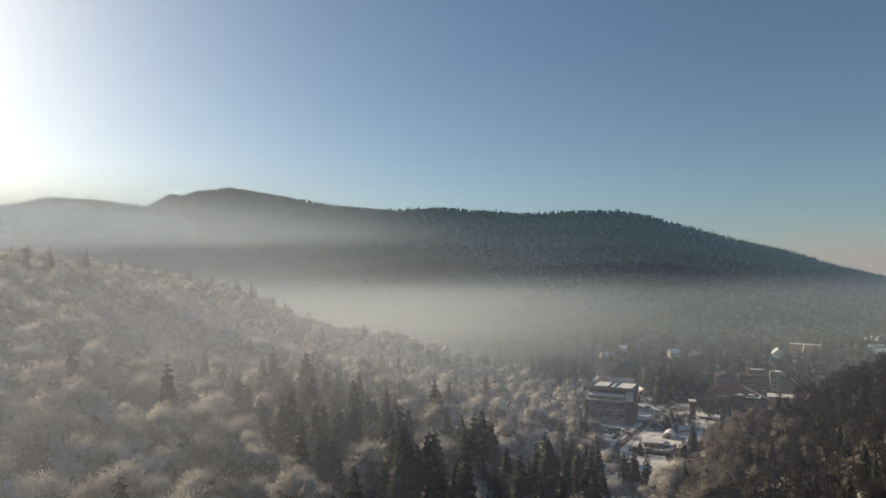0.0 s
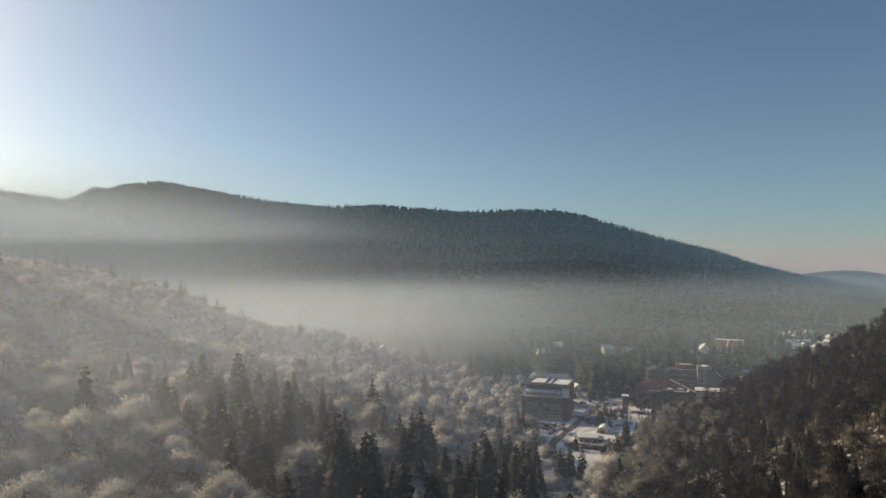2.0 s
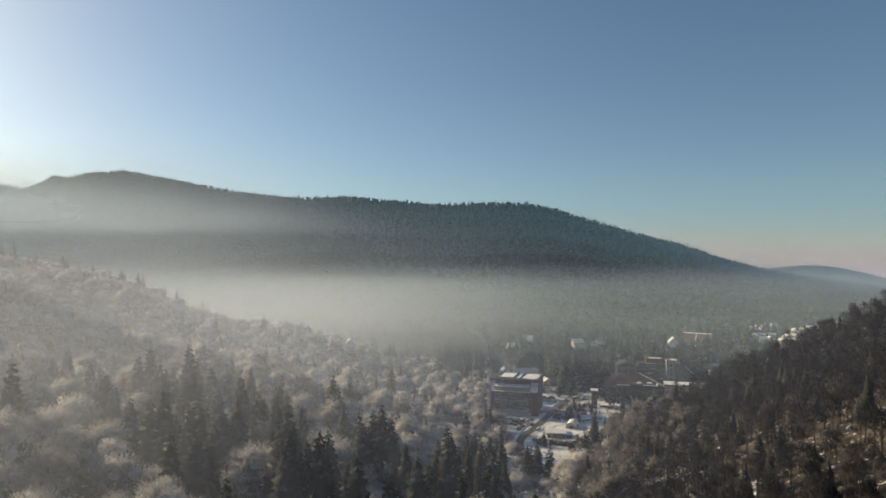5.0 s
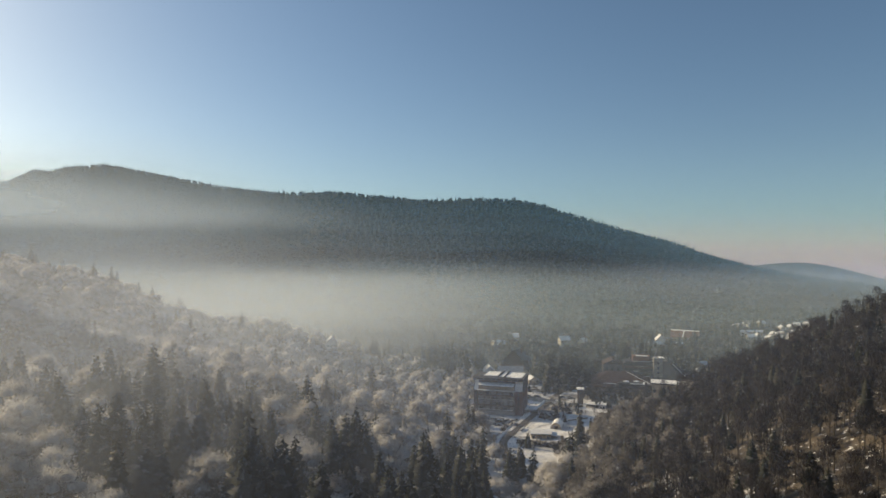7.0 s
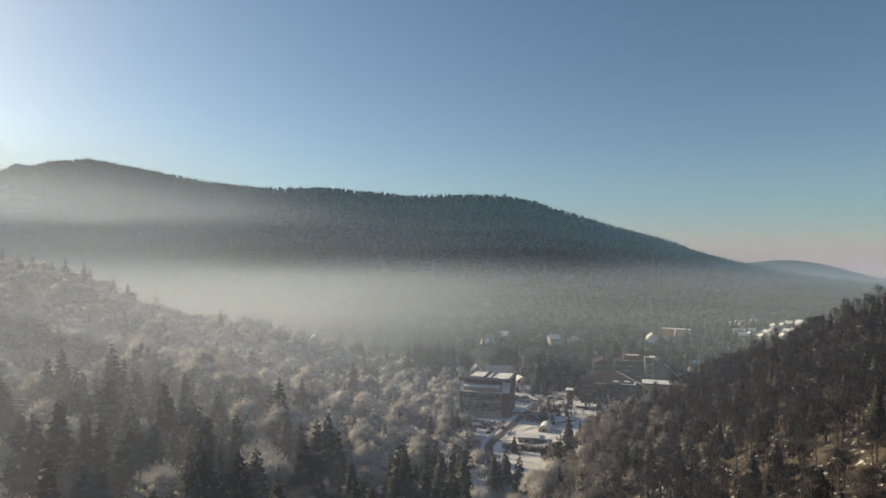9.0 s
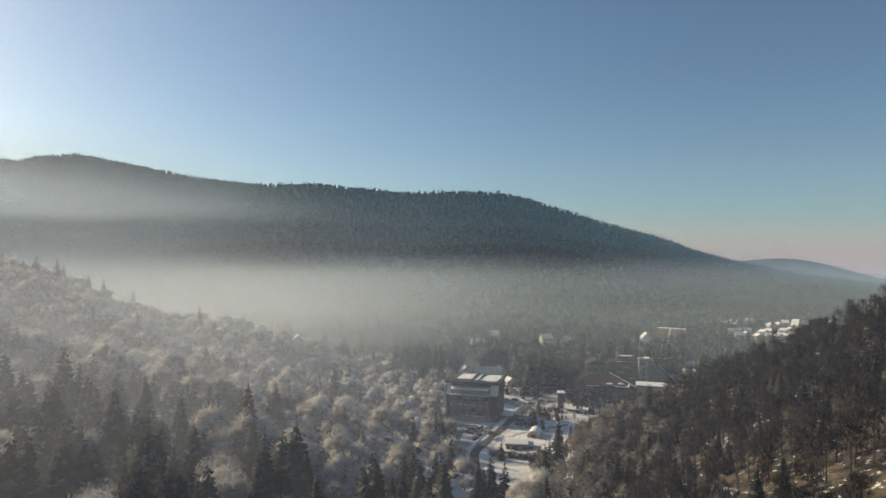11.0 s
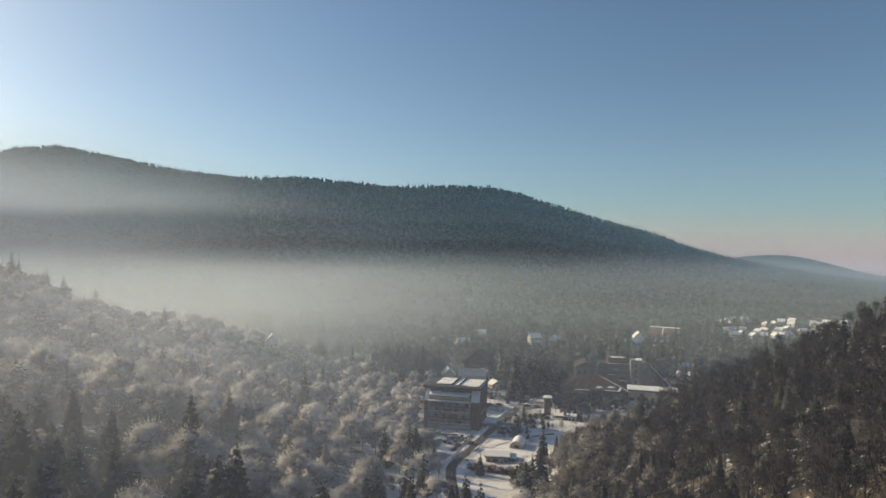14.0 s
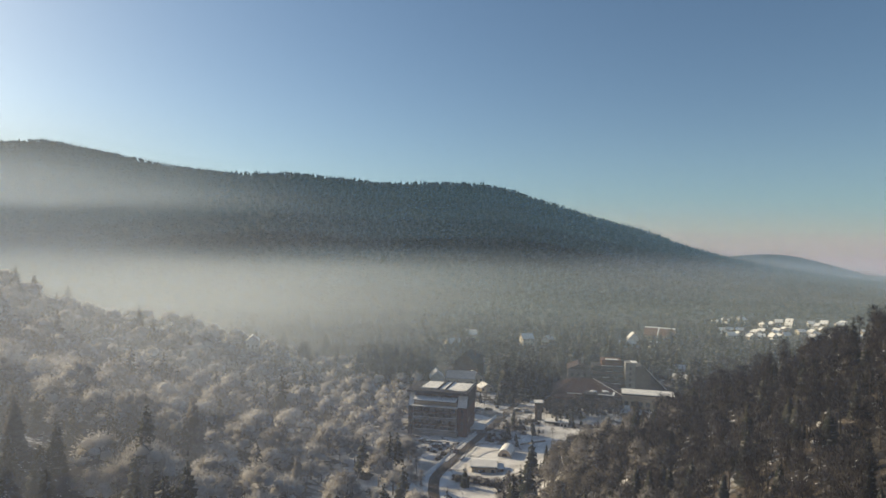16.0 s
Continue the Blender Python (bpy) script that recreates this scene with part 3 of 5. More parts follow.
# two tall stands of spruce: behind the car park, and behind the frosted slope
stand = np.vstack([scatter(rng, 80, 122, 414, 466, 5.6, lambda x, y, r: ~clearing(x, y) & (np.hypot((x - 101) / 21, (y - 440) / 26) < 1)),
                   scatter(rng, 6, 46, 440, 484, 6.2, lambda x, y, r: ~clearing(x, y) & (r.uniform(size=len(x)) < 0.8)),
                   scatter(rng, 140, 215, 425, 490, 9.0, lambda x, y, r: ~clearing(x, y))])
is_sp = rng.uniform(size=len(pts)) < np.where(pts[:, 0] < 70, 0.35, 0.55)
V_SPRUCE = np.column_stack([pts[is_sp], rng.uniform(0.7, 1.1, is_sp.sum()), rng.integers(0, 4, is_sp.sum())])
V_SPRUCE = np.vstack([V_SPRUCE, np.column_stack([stand, rng.uniform(1.0, 1.35, len(stand)), rng.integers(0, 3, len(stand))])])
V_FROST = np.column_stack([pts[~is_sp], rng.uniform(0.6, 0.95, (~is_sp).sum()), rng.integers(0, 4, (~is_sp).sum())])
screen = scatter(rng, 103, 140, 376, 396, 4.6, lambda x, y, r: r.uniform(size=len(x)) < 0.8)
V_FROST = np.vstack([V_FROST, np.column_stack([screen, rng.uniform(0.4, 0.75, len(screen)), rng.integers(0, 4, len(screen))])])
row = np.array([0, 0.02, 0.05, 0.12, 0.15, 0.30, 0.33, 0.45, 0.56, 0.62, 0.74, 0.78, 0.88, 1.0])
L_SPRUCE = np.vstack([L_SPRUCE, np.column_stack([-256 + 70 * row + rng.uniform(-2, 2, 14), 366 + 86 * row + rng.uniform(-3, 3, 14), rng.uniform(0.95, 1.25, 14), rng.integers(0, 4, 14)])])
# single trees that stand out round the yard and on the slope: x, y, scale, kind
L_SPRUCE = np.vstack([L_SPRUCE, [(50, 285, 0.62, 1), (75.5, 291, 0.85, 0), (68.5, 277.5, 0.6, 1), (78, 331, 0.4, 3), (60, 248, 1.0, 0), (67, 259, 1.0, 2), (40, 246, 0.95, 0), (43.5, 237, 0.8, 2)]])
# spruces whose tops rise over the slope: x, y, height of the top, kind
TOPS = [(-91.5, 235, 54, 2), (-95.6, 204, 49.5, 0), (-99, 223.6, 47, 0), (-100, 241.5, 44.5, 1), (-133.5, 249.4, 49, 1), (-117.4, 257, 44, 3), (-38.7, 138.2, 46, 2),
        (-60.2, 255.4, 38, 1), (-67.4, 247.8, 38, 3), (-50.4, 260.6, 35.5, 1), (-33.9, 206.8, 36.5, 0), (13.3, 287.8, 19.5, 0), (12.3, 221, 24.5, 2),
        (21.2, 254.2, 12.5, 3), (34.4, 236, 14, 1), (1.2, 187.5, 32, 2), (-17.7, 258.8, 26, 3), (-51.6, 203, 38, 1), (-81.4, 229.5, 43, 3), (-56.4, 251.4, 37, 3),
        (-26.5, 342, 17, 3), (-2.7, 336.7, 17.5, 1), (-60.2, 225, 38, 1), (-77.3, 248.2, 42, 0), (-86.1, 335.6, 42, 1), (-87.4, 255.6, 45, 1), (-62.1, 157.6, 43, 2),
        (-63.1, 240.4, 42, 0), (15.3, 473.3, 32.5, 2), (-21.7, 492.8, 30, 0), (-46.5, 477.3, 35, 2), (36.5, 240, 12, 3), (-116, 322, 44, 3), (-40, 300, 30, 3)]
tops = np.array(TOPS, float)
tops[:, 2] = (tops[:, 2] + 2.5 - land(tops[:, 0], tops[:, 1])) / np.array(SPRUCE_H)[tops[:, 3].astype(int)]
# a broken row of tall spruces along the frosted slope's far edge
far_row = np.column_stack([np.linspace(-80, 46, 36) + rng.uniform(-3, 3, 36), 474 + 8 * np.sin(np.arange(36) * 1.9) + rng.uniform(-4, 4, 36), rng.uniform(0.85, 1.35, 36), rng.integers(0, 4, 36)])
far_row = far_row[np.hypot(far_row[:, 0] + 62, far_row[:, 1] - 462) > 13]
L_SPRUCE = np.vstack([L_SPRUCE, tops, far_row[rng.uniform(size=len(far_row)) < 0.8]])
L_FROST = L_FROST[~((L_FROST[:, 0] > 4) & (L_FROST[:, 1] > 436))]
# young gaps in the canopy on the sunless side of those spruces
keep = np.ones(len(L_FROST), bool)
for x, y in np.vstack([tops[:, :2], [(-39, 265), (-6, 262), (-72, 228)]]):
    u = np.array([12.0 - x, 20.0 - y])
    u /= np.hypot(*u)
    a = np.clip((L_FROST[:, 0] - x) * u[0] + (L_FROST[:, 1] - y) * u[1], 0, 14)
    keep &= np.hypot(L_FROST[:, 0] - x - a * u[0], L_FROST[:, 1] - y - a * u[1]) > 6.0
L_FROST = L_FROST[keep]


# the boulders lie in gaps of the wood
for x, y in ((82.5, 161.5), (118, 193.5)):
    gap_x, gap_y = x - 2.5, y - 5
    R_BARE = R_BARE[np.hypot((R_BARE[:, 0] - gap_x) / 4, (R_BARE[:, 1] - gap_y) / 8) > 1]
    R_SPRUCE = R_SPRUCE[np.hypot((R_SPRUCE[:, 0] - gap_x) / 4, (R_SPRUCE[:, 1] - gap_y) / 8) > 1]


def nearest(spots, count):
    """Splits off the trees of the southern part of the plan, count of them."""
    order = np.argsort(spots[:, 1] + 0.25 * np.abs(spots[:, 0]))
    return spots[order[:count]], spots[order[count:]]


def plant(name, sets, spots, materials, label, group):
    """Trees as things of their own: a trunk with limbs, and a crown."""
    firsts = []
    for wood, crown in sets:
        ob = tagged(new(name), label, "tree", group)
        for nm, (v, f, _), m in (("trunk", wood, materials[0]), ("crown", crown, materials[1])):
            p = mesh_of(nm, v[:, :3], f, m, normals=v[:, 3:])
            p.parent = ob
        firsts.append(ob)
    used = set()
    z = land(spots[:, 0], spots[:, 1])
    for (x, y, s, k), h in zip(spots, z):
        k = int(k)
        st = s * rng.uniform(0.93, 1.09)
        m = Matrix.LocRotScale((x, y, h), Euler((0, 0, rng.uniform(0, 6.28))), (s, s, st))
        if k in used:
            copy_thing(firsts[k], m)
        else:
            used.add(k)
            late = (firsts[k], m)
            firsts[k].matrix_basis = m
            firsts[k].scale = (1, 1, 1)
            FIRST_AT.append(late)


FIRST_AT = []
near_frost, L_FROST = nearest(L_FROST, 290)
near_bare, R_BARE = nearest(R_BARE, 280)
ALL_SPRUCE = np.vstack([L_SPRUCE, R_SPRUCE])
near_spruce, ALL_SPRUCE = nearest(ALL_SPRUCE, 290)
plant("frosted_tree", frost_sets, near_frost, (M_BARK, M_FROST), "leafless broad tree whitened by hoar frost", "frosted trees")
plant("bare_tree", bare_sets, near_bare, (M_BARK, M_BARE), "bare brown leafless tree on the slope", "bare trees")
plant("spruce", spruce_sets, near_spruce, (M_BARK, M_NEEDLE), "tall dark green spruce with drooping boughs", "spruces")
plant("frosted_spruce", spruce_sets[:1], np.array([(-39, 265, 1.25, 0), (-6, 262, 0.8, 0), (-72, 228, 0.85, 0)]), (M_BARK, M_HALF), "spruce whitened by frost among bare trees", "frosted spruces")
plant("tall_frosted_tree", frost_sets[3:4], np.array([(-38, 222, 1.45, 0), (-12, 236, 1.25, 0)]), (M_BARK, M_FROST), "tall frosted tree standing above its neighbours", "tall frosted trees")
for ob, m in FIRST_AT:
    ob.matrix_basis = m
deep = L_FROST[:, 1] > 330
tagged(spread("frosted_wood", frost_kinds, L_FROST[~deep], (M_BARK, M_FROST), rng), "leafless beeches white with hoar frost on the slope", "trees", kind="stuff")
tagged(spread("distant_frosted_wood", frost_low, L_FROST[deep], (M_BARK, M_FROST), rng), "frosted trees farther up the misty slope", "trees", kind="stuff")
tagged(spread("valley_wood", frost_low, V_FROST, (M_BARK, M_BARE), rng), "dull leafless trees among the valley houses", "trees", kind="stuff")
tagged(spread("half_frosted_wood", frost_mid, R_FROST, (M_BARK, M_HALF), rng), "beige lightly frosted trees at the slope's foot", "trees", kind="stuff")
tagged(spread("bare_wood", bare_low, R_BARE, (M_BARK, M_BARE), rng), "brown leafless trees on the thawed slope", "trees", kind="stuff")
tagged(spread("spruce_wood", spruce_kinds, ALL_SPRUCE, (M_BARK, M_NEEDLE), rng), "dark green spruces among the bare trees", "trees", kind="stuff")
tagged(spread("distant_spruce_wood", spruce_low, V_SPRUCE, (M_BARK, M_NEEDLE), rng), "dark spruces between the valley's houses", "trees", kind="stuff")


def far_spruce(seed, h, w):
    r = np.random.default_rng(seed)
    parts = []
    for k in range(3):
        a = np.arange(5) / 5 * 6.283 + r.uniform(0, 6)
        rad = w * 0.5 * (1 - k * 0.28)
        z = h * (0.05 + 0.28 * k) - (5 if k == 0 else 0)
        v = np.vstack([[0, 0, min(h, h * (0.51 + 0.28 * k))], np.stack([np.cos(a) * rad * r.uniform(0.7, 1.2, 5), np.sin(a) * rad * r.uniform(0.7, 1.2, 5), z + r.uniform(-0.6, 0.6, 5)], 1)])
        parts.append((*dressed(v, [(0, i + 1, (i + 1) % 5 + 1) for i in range(5)], v * np.array([1, 1, 0]) + np.array([0, -2.0, 7.0])), 0))
    return pack(parts)


def far_round(seed, h, w):
    """A broad crown seen from far: one uneven dome."""
    r = np.random.default_rng(seed)
    n = np.array(ICO)
    v = n * np.array([w * 0.5, w * 0.5, h * 0.55]) * r.uniform(0.75, 1.2, (12, 1)) + np.array([0, 0, h * 0.42])
    return pack([(*dressed(v, ICO_F, n * np.array([1, 1, 0.6]) + np.array([0, -0.6, 2.2])), 0)])


far_kinds = [far_spruce(31, 9.5, 6.0), far_round(34, 6.4, 9.0), far_spruce(33, 11.0, 6.0), far_round(35, 5.6, 8.0), far_round(36, 7.4, 7.5)]
pts = scatter(rng, -1500, 1300, 660, 1480, 7.0, lambda x, y, r: (x > -0.95 * (y + 60)) & (x < 0.92 * y) & (y < np.interp(x, RIDGE_X, RIDGE_Y) + 30) & (y > np.interp(x, RIDGE_X, RIDGE_Y) - 500))
high = smooth(60, 150, land(pts[:, 0], pts[:, 1]))
conifer = rng.uniform(size=len(pts)) < 0.18 + 0.26 * high
FAR = np.column_stack([pts, rng.uniform(0.5, 0.85, len(pts)), np.where(conifer, rng.choice([0, 2], len(pts)), rng.choice([1, 3, 4], len(pts)))])
tagged(spread("mountain_wood", far_kinds, FAR, (M_FAR,), rng), "dark mixed wood covering the shaded mountain side", "trees", kind="stuff")

# ================= building helpers =================
M_SNOW = plain("settled_snow", (0.80, 0.785, 0.75), 0.7, 0.06, 0.8, 0.0, 0.05)
M_TRODDEN = plain("trodden_snow", (0.74, 0.71, 0.66), 0.85, 0.14, 0.5)
M_SLUSH = plain("dirty_slush", (0.24, 0.22, 0.20), 0.7, 0.45, 0.35)
M_ASPHALT = plain("damp_asphalt", (0.070, 0.058, 0.048), 0.85, 0.35, 0.4)
M_CONC = plain("weathered_concrete", (0.23, 0.22, 0.205), 0.9, 0.22, 0.35)
M_DULL = plain("dull_grey_render", (0.11, 0.105, 0.105), 0.9, 0.2, 0.4)
M_PALE = plain("pale_concrete", (0.30, 0.29, 0.27), 0.9, 0.15, 0.4)
M_BROWN = plain("dark_brown_cladding", (0.085, 0.055, 0.042), 0.75, 0.25, 0.6)
M_REDDISH = plain("dull_red_cladding", (0.105, 0.052, 0.043), 0.8, 0.25, 0.5)
M_TAN = plain("tan_render", (0.42, 0.34, 0.24), 0.9, 0.15, 0.5)
M_CREAM = plain("cream_render", (0.62, 0.56, 0.45), 0.9, 0.1, 0.6)
M_WHITE = plain("white_render", (0.74, 0.72, 0.68), 0.9, 0.08, 0.6)
M_TIMBER = plain("dark_timber", (0.070, 0.048, 0.034), 0.85, 0.3, 2.0)
M_TILE = plain("brown_red_roofing", (0.14, 0.072, 0.052), 0.8, 0.25, 0.8)
M_OXIDE = plain("dark_red_brown_roofing", (0.055, 0.034, 0.031), 0.8, 0.3, 0.5)
M_SLATE = plain("dark_roofing", (0.044, 0.044, 0.047), 0.7, 0.3, 0.8)
M_METAL = plain("grey_sheet_metal", (0.35, 0.36, 0.37), 0.45, 0.12, 1.0, 0.7)
M_RUBBER = plain("black_rubber", (0.02, 0.02, 0.02), 0.8, 0.1, 4)
M_CURTAIN = plain("curtained_window", (0.34, 0.33, 0.30), 0.35, 0.25, 0.9)


def make_glass():
    m = Mat("dark_window_glass")
    return m.surface(m.mix(m.noise(0.4, 2), (0.02, 0.024, 0.028), (0.05, 0.055, 0.06)), 0.08, 0.0, None, 0.8)


def make_paint(name, col):
    m = Mat(name)
    return m.surface(m.mix(m.noise(3.0, 4), tuple(c * 0.85 for c in col), col), 0.3, 0.1, None, 0.5)


M_GLASS = make_glass()


def box(bm, x0, x1, y0, y1, z0, z1, slant=0.0):
    """A block; slant lifts its back edge."""
    c = [(x0, y0, z0), (x1, y0, z0), (x1, y1, z0 + slant), (x0, y1, z0 + slant), (x0, y0, z1), (x1, y0, z1), (x1, y1, z1 + slant), (x0, y1, z1 + slant)]
    v = [bm.verts.new(p) for p in c]
    for f in ((3, 2, 1, 0), (4, 5, 6, 7), (0, 1, 5, 4), (1, 2, 6, 5), (2, 3, 7, 6), (3, 0, 4, 7)):
        bm.faces.new([v[i] for i in f])
    return bm


def hull(bm, outline, along, lo, hi):
    """Extrudes an outline, given in the plane across the axis 'along', from lo to hi."""
    put = (lambda a, b, t: (t, a, b)) if along == "x" else (lambda a, b, t: (a, t, b))
    one = [bm.verts.new(put(a, b, lo)) for a, b in outline]
    two = [bm.verts.new(put(a, b, hi)) for a, b in outline]
    n = len(outline)
    for i in range(n):
        bm.faces.new((one[i], one[(i + 1) % n], two[(i + 1) % n], two[i]))
    bm.faces.new(one[::-1]), bm.faces.new(two)
    bmesh.ops.recalc_face_normals(bm, faces=bm.faces)
    return bm


def part(name, bm, material, parent, label=""):
    me = bpy.data.meshes.new(name)
    bm.to_mesh(me)
    bm.free()
    me.materials.append(material)
    ob = new(name, me)
    ob.parent = parent
    return tagged(ob, label)


def thing(name, m, label, category, group=""):
    ob = new(name)
    ob.matrix_basis = m
    ob.empty_display_size = 0.5
    return tagged(ob, label, category, group)


def B():
    return bmesh.new()


def at(x, y, rot=0.0, lift=0.0):
    return pose(x, y, float(land(x, y)) + lift, 0, 0, rot)


def window(parent, x, y, z, w, h, face="y", pane=None):
    """A framed window on a wall that looks towards -y (face y) or along x (face +x, -x)."""
    t = 0.06
    f, g = B(), B()
    if face == "y":
        box(f, x - w / 2 - t, x + w / 2 + t, y - 0.05, y + 0.04, z - t, z + h + t)
        box(g, x - w / 2, x + w / 2, y - 0.08, y - 0.03, z, z + h)
    else:
        s = 1 if face == "+x" else -1
        a, b = sorted((x, x + s * 0.05)), sorted((x + s * 0.03, x + s * 0.08))
        box(f, a[0], a[1], y - w / 2 - t, y + w / 2 + t, z - t, z + h + t)
        box(g, b[0], b[1], y - w / 2, y + w / 2, z, z + h)
    ob = part("window", f, M_TIMBER, parent)
    part("pane", g, pane or M_GLASS, ob)
    return ob


def house(name, m, w, d, h, rise, wall, roof, label, ridge="x", snow=0.25, windows=3, storeys=1, chimney=True, group="", over=0.6, bare=False):
    """A house at its front-centre: walls with gables, a thick roof with overhang, snow on it, windows, a door."""
    ob = thing(name, m, label, "house", group)
    part("foundation", box(B(), -w / 2 - 0.1, w / 2 + 0.1, -0.1, d + 0.1, -3.0, 0.15), M_CONC, ob)
    if ridge == "x":
        part("wall", hull(B(), [(0, 0.15), (d, 0.15), (d, h), (d / 2, h + rise), (0, h)], "x", -w / 2, w / 2), wall, ob)
        k = rise / (d / 2)
        for nm, th, lift, mat, o in (("roof", 0.22, 0.02, roof, over), ("snow_cover", snow, 0.25, M_SNOW, over - 0.08)):
            if nm == "snow_cover" and bare:
                continue
            l0 = h - k * o + lift
            part(nm, hull(B(), [(-o, l0), (d / 2, h + rise + lift), (d + o, l0), (d + o, l0 + th), (d / 2, h + rise + lift + th), (-o, l0 + th)], "x", -w / 2 - o, w / 2 + o), mat, ob)
    else:
        part("wall", hull(B(), [(-w / 2, 0.15), (w / 2, 0.15), (w / 2, h), (0, h + rise), (-w / 2, h)], "y", 0, d), wall, ob)
        k = rise / (w / 2)
        for nm, th, lift, mat, o in (("roof", 0.22, 0.02, roof, over), ("snow_cover", snow, 0.25, M_SNOW, over - 0.08)):
            if nm == "snow_cover" and bare:
                continue
            l0 = h - k * o + lift
            part(nm, hull(B(), [(-w / 2 - o, l0), (0, h + rise + lift), (w / 2 + o, l0), (w / 2 + o, l0 + th), (0, h + rise + lift + th), (-w / 2 - o, l0 + th)], "y", -o, d + o), mat, ob)
    per = h / storeys
    for s in range(storeys):
        for i in range(windows):
            if s == 0 and i == windows // 2:
                dr = part("door", box(B(), -0.5, 0.5, -0.06, 0.03, 0.15, 2.2), M_TIMBER, ob)
                part("handle", box(B(), 0.32, 0.40, -0.12, -0.06, 1.1, 1.25), M_METAL, dr)
                continue
            window(ob, -w / 2 + w * (i + 0.5) / windows, 0, s * per + 0.95, 1.1, 1.3)
        for sx, fc in ((w / 2, "+x"), (-w / 2, "-x")):
            window(ob, sx, d * 0.5, s * per + 0.95, 1.1, 1.3, fc)
    if chimney:
        c = part("chimney", box(B(), w * 0.2, w * 0.2 + 0.7, d * 0.55, d * 0.55 + 0.7, h, h + rise + 1.2), M_TILE, ob)
        part("cap", box(B(), w * 0.2 - 0.1, w * 0.2 + 0.8, d * 0.55 - 0.1, d * 0.55 + 0.8, h + rise + 1.2, h + rise + 1.32), M_CONC, c)
    return ob


# ================= the hotel =================
def build_hotel():
    ob = thing("hotel", pose(31.2, 351.0, -1.5, 0, 0, -17.6), "six-storey grey concrete hotel with balconies and a snowy roof", "hotel")
    W, D = 27.0, 23.0
    part("base", box(B(), 2.2, 23.2, -0.6, 4, -3, 3.5), M_PALE, ob, "pale concrete ground floor")
    part("wall", box(B(), 2.6, 22.6, 1.2, D, -3, 17.0), M_CONC, ob)
    for x0, x1 in ((0.0, 2.6), (22.6, 27.2)):
        t = part("stair_tower", box(B(), x0, x1, 0.5 if x0 == 0 else 1.6, D - 1, -3, 14.6), M_REDDISH if x0 else M_BROWN, ob, "dull red clad end tower")
        y0 = 0.2 if x0 == 0 else 1.3
        part("sloping_roof", hull(B(), [(y0, 14.62), (y0 + 3.2, 20.2), (D - 1, 20.2), (D - 1, 14.62)], "x", x0 - 0.1 if x0 == 0 else x0 + 0.003, x1 + (0.3 if x0 else -0.003)), M_SLATE, t)
        part("snow_cover", hull(B(), [(y0 - 0.12, 14.7), (y0 - 0.05, 14.95), (y0 + 3.0, 20.45), (y0 + 3.1, 20.2)], "x", x0 + 0.2, x1 - 0.1), M_SNOW, t)
        for k in range(4):
            window(t, (x0 + x1) / 2, (0.5 if x0 == 0 else 1.6), 4.6 + 2.6 * k, 1.0, 1.3)
    for k in range(5):
        t = part("side_window", box(B(), 27.2, 27.26, 4.0 + 3.6 * k, 5.6 + 3.6 * k, 8.2, 9.6), M_GLASS, ob)
    # balconies, floor by floor
    for k in range(4):
        z = 3.55 + 2.75 * k
        b = part("balcony", box(B(), 2.62, 22.58, -0.9, 1.2, z, z + 0.22), M_PALE, ob)
        part("parapet", box(B(), 2.62, 22.58, -0.9, -0.75, z + 0.22, z + 1.05), M_BROWN if k % 2 else M_CONC, b)
        if k in (0, 2):
            part("snow_cover", box(B(), 2.62, 22.58, -0.93, -0.62, z + 1.05, z + 1.17), M_SNOW, b)
        for i in range(6):
            x = 2.6 + 20 * (i + 0.5) / 6
            window(ob, x, 1.2, z + 0.5, 2.0, 1.75, "y", M_CURTAIN if (i * 7 + k * 3) % 4 else M_GLASS)
        for i in range(7):
            x = 2.7 + 19.6 * i / 6
            part("divider", box(B(), x, x + 0.18, -0.7, 1.2, z + 0.22, z + 2.7), M_PALE if i in (0, 6) else M_CONC, b)
    # attic with snow ledge and overhanging roof
    part("ledge", box(B(), 2.0, 23.2, -1.1, 1.4, 14.45, 14.8), M_CONC, ob)
    part("ledge_snow", box(B(), 2.1, 23.1, -1.1, 0.9, 14.8, 15.05), M_SNOW, ob)
    part("attic_wall", box(B(), 2.7, 22.5, 0.9, 2.0, 15.05, 17.3), M_TAN, ob, "tan rendered attic wall")
    part("attic_roof", hull(B(), [(-0.9, 17.3), (-0.9, 17.5), (3.2, 18.5), (3.2, 17.3)], "x", 2.6, 22.6), M_SLATE, ob)
    part("attic_snow", hull(B(), [(-1.0, 17.5), (-1.0, 17.85), (3.1, 18.85), (3.1, 18.5)], "x", 2.7, 22.5), M_SNOW, ob)
    part("attic_back", box(B(), 2.7, 22.5, 3.15, 4.0, 18.0, 20.3), M_BROWN, ob, "dark band of dormer windows under the eave")
    for i in range(4):
        x = 9.0 + 3.3 * i
        part("dormer", hull(B(), [(x - 0.9, 19.0), (x + 0.9, 19.0), (x + 0.6, 20.6), (x - 0.6, 20.6)], "y", 1.4, 3.4), M_TIMBER, ob)
    part("roof", hull(B(), [(1.2, 20.3), (1.0, 21.5), (3.2, 21.9), (D, 21.4), (D, 20.3)], "x", -0.9, 27.7), M_SLATE, ob, "dark overhanging roof")
    for i, (a, b) in enumerate(((4.5, 12.6), (13.6, 16.2), (17.0, 26.2))):
        part("roof_snow", box(B(), a, b, 4.6 if i else 6.0, D - 0.4, 21.82, 22.05, -0.40), M_SNOW, ob)
    part("eave_snow", box(B(), 20.5, 25.5, 3.0, 5.0, 21.9, 22.05), M_SNOW, ob)
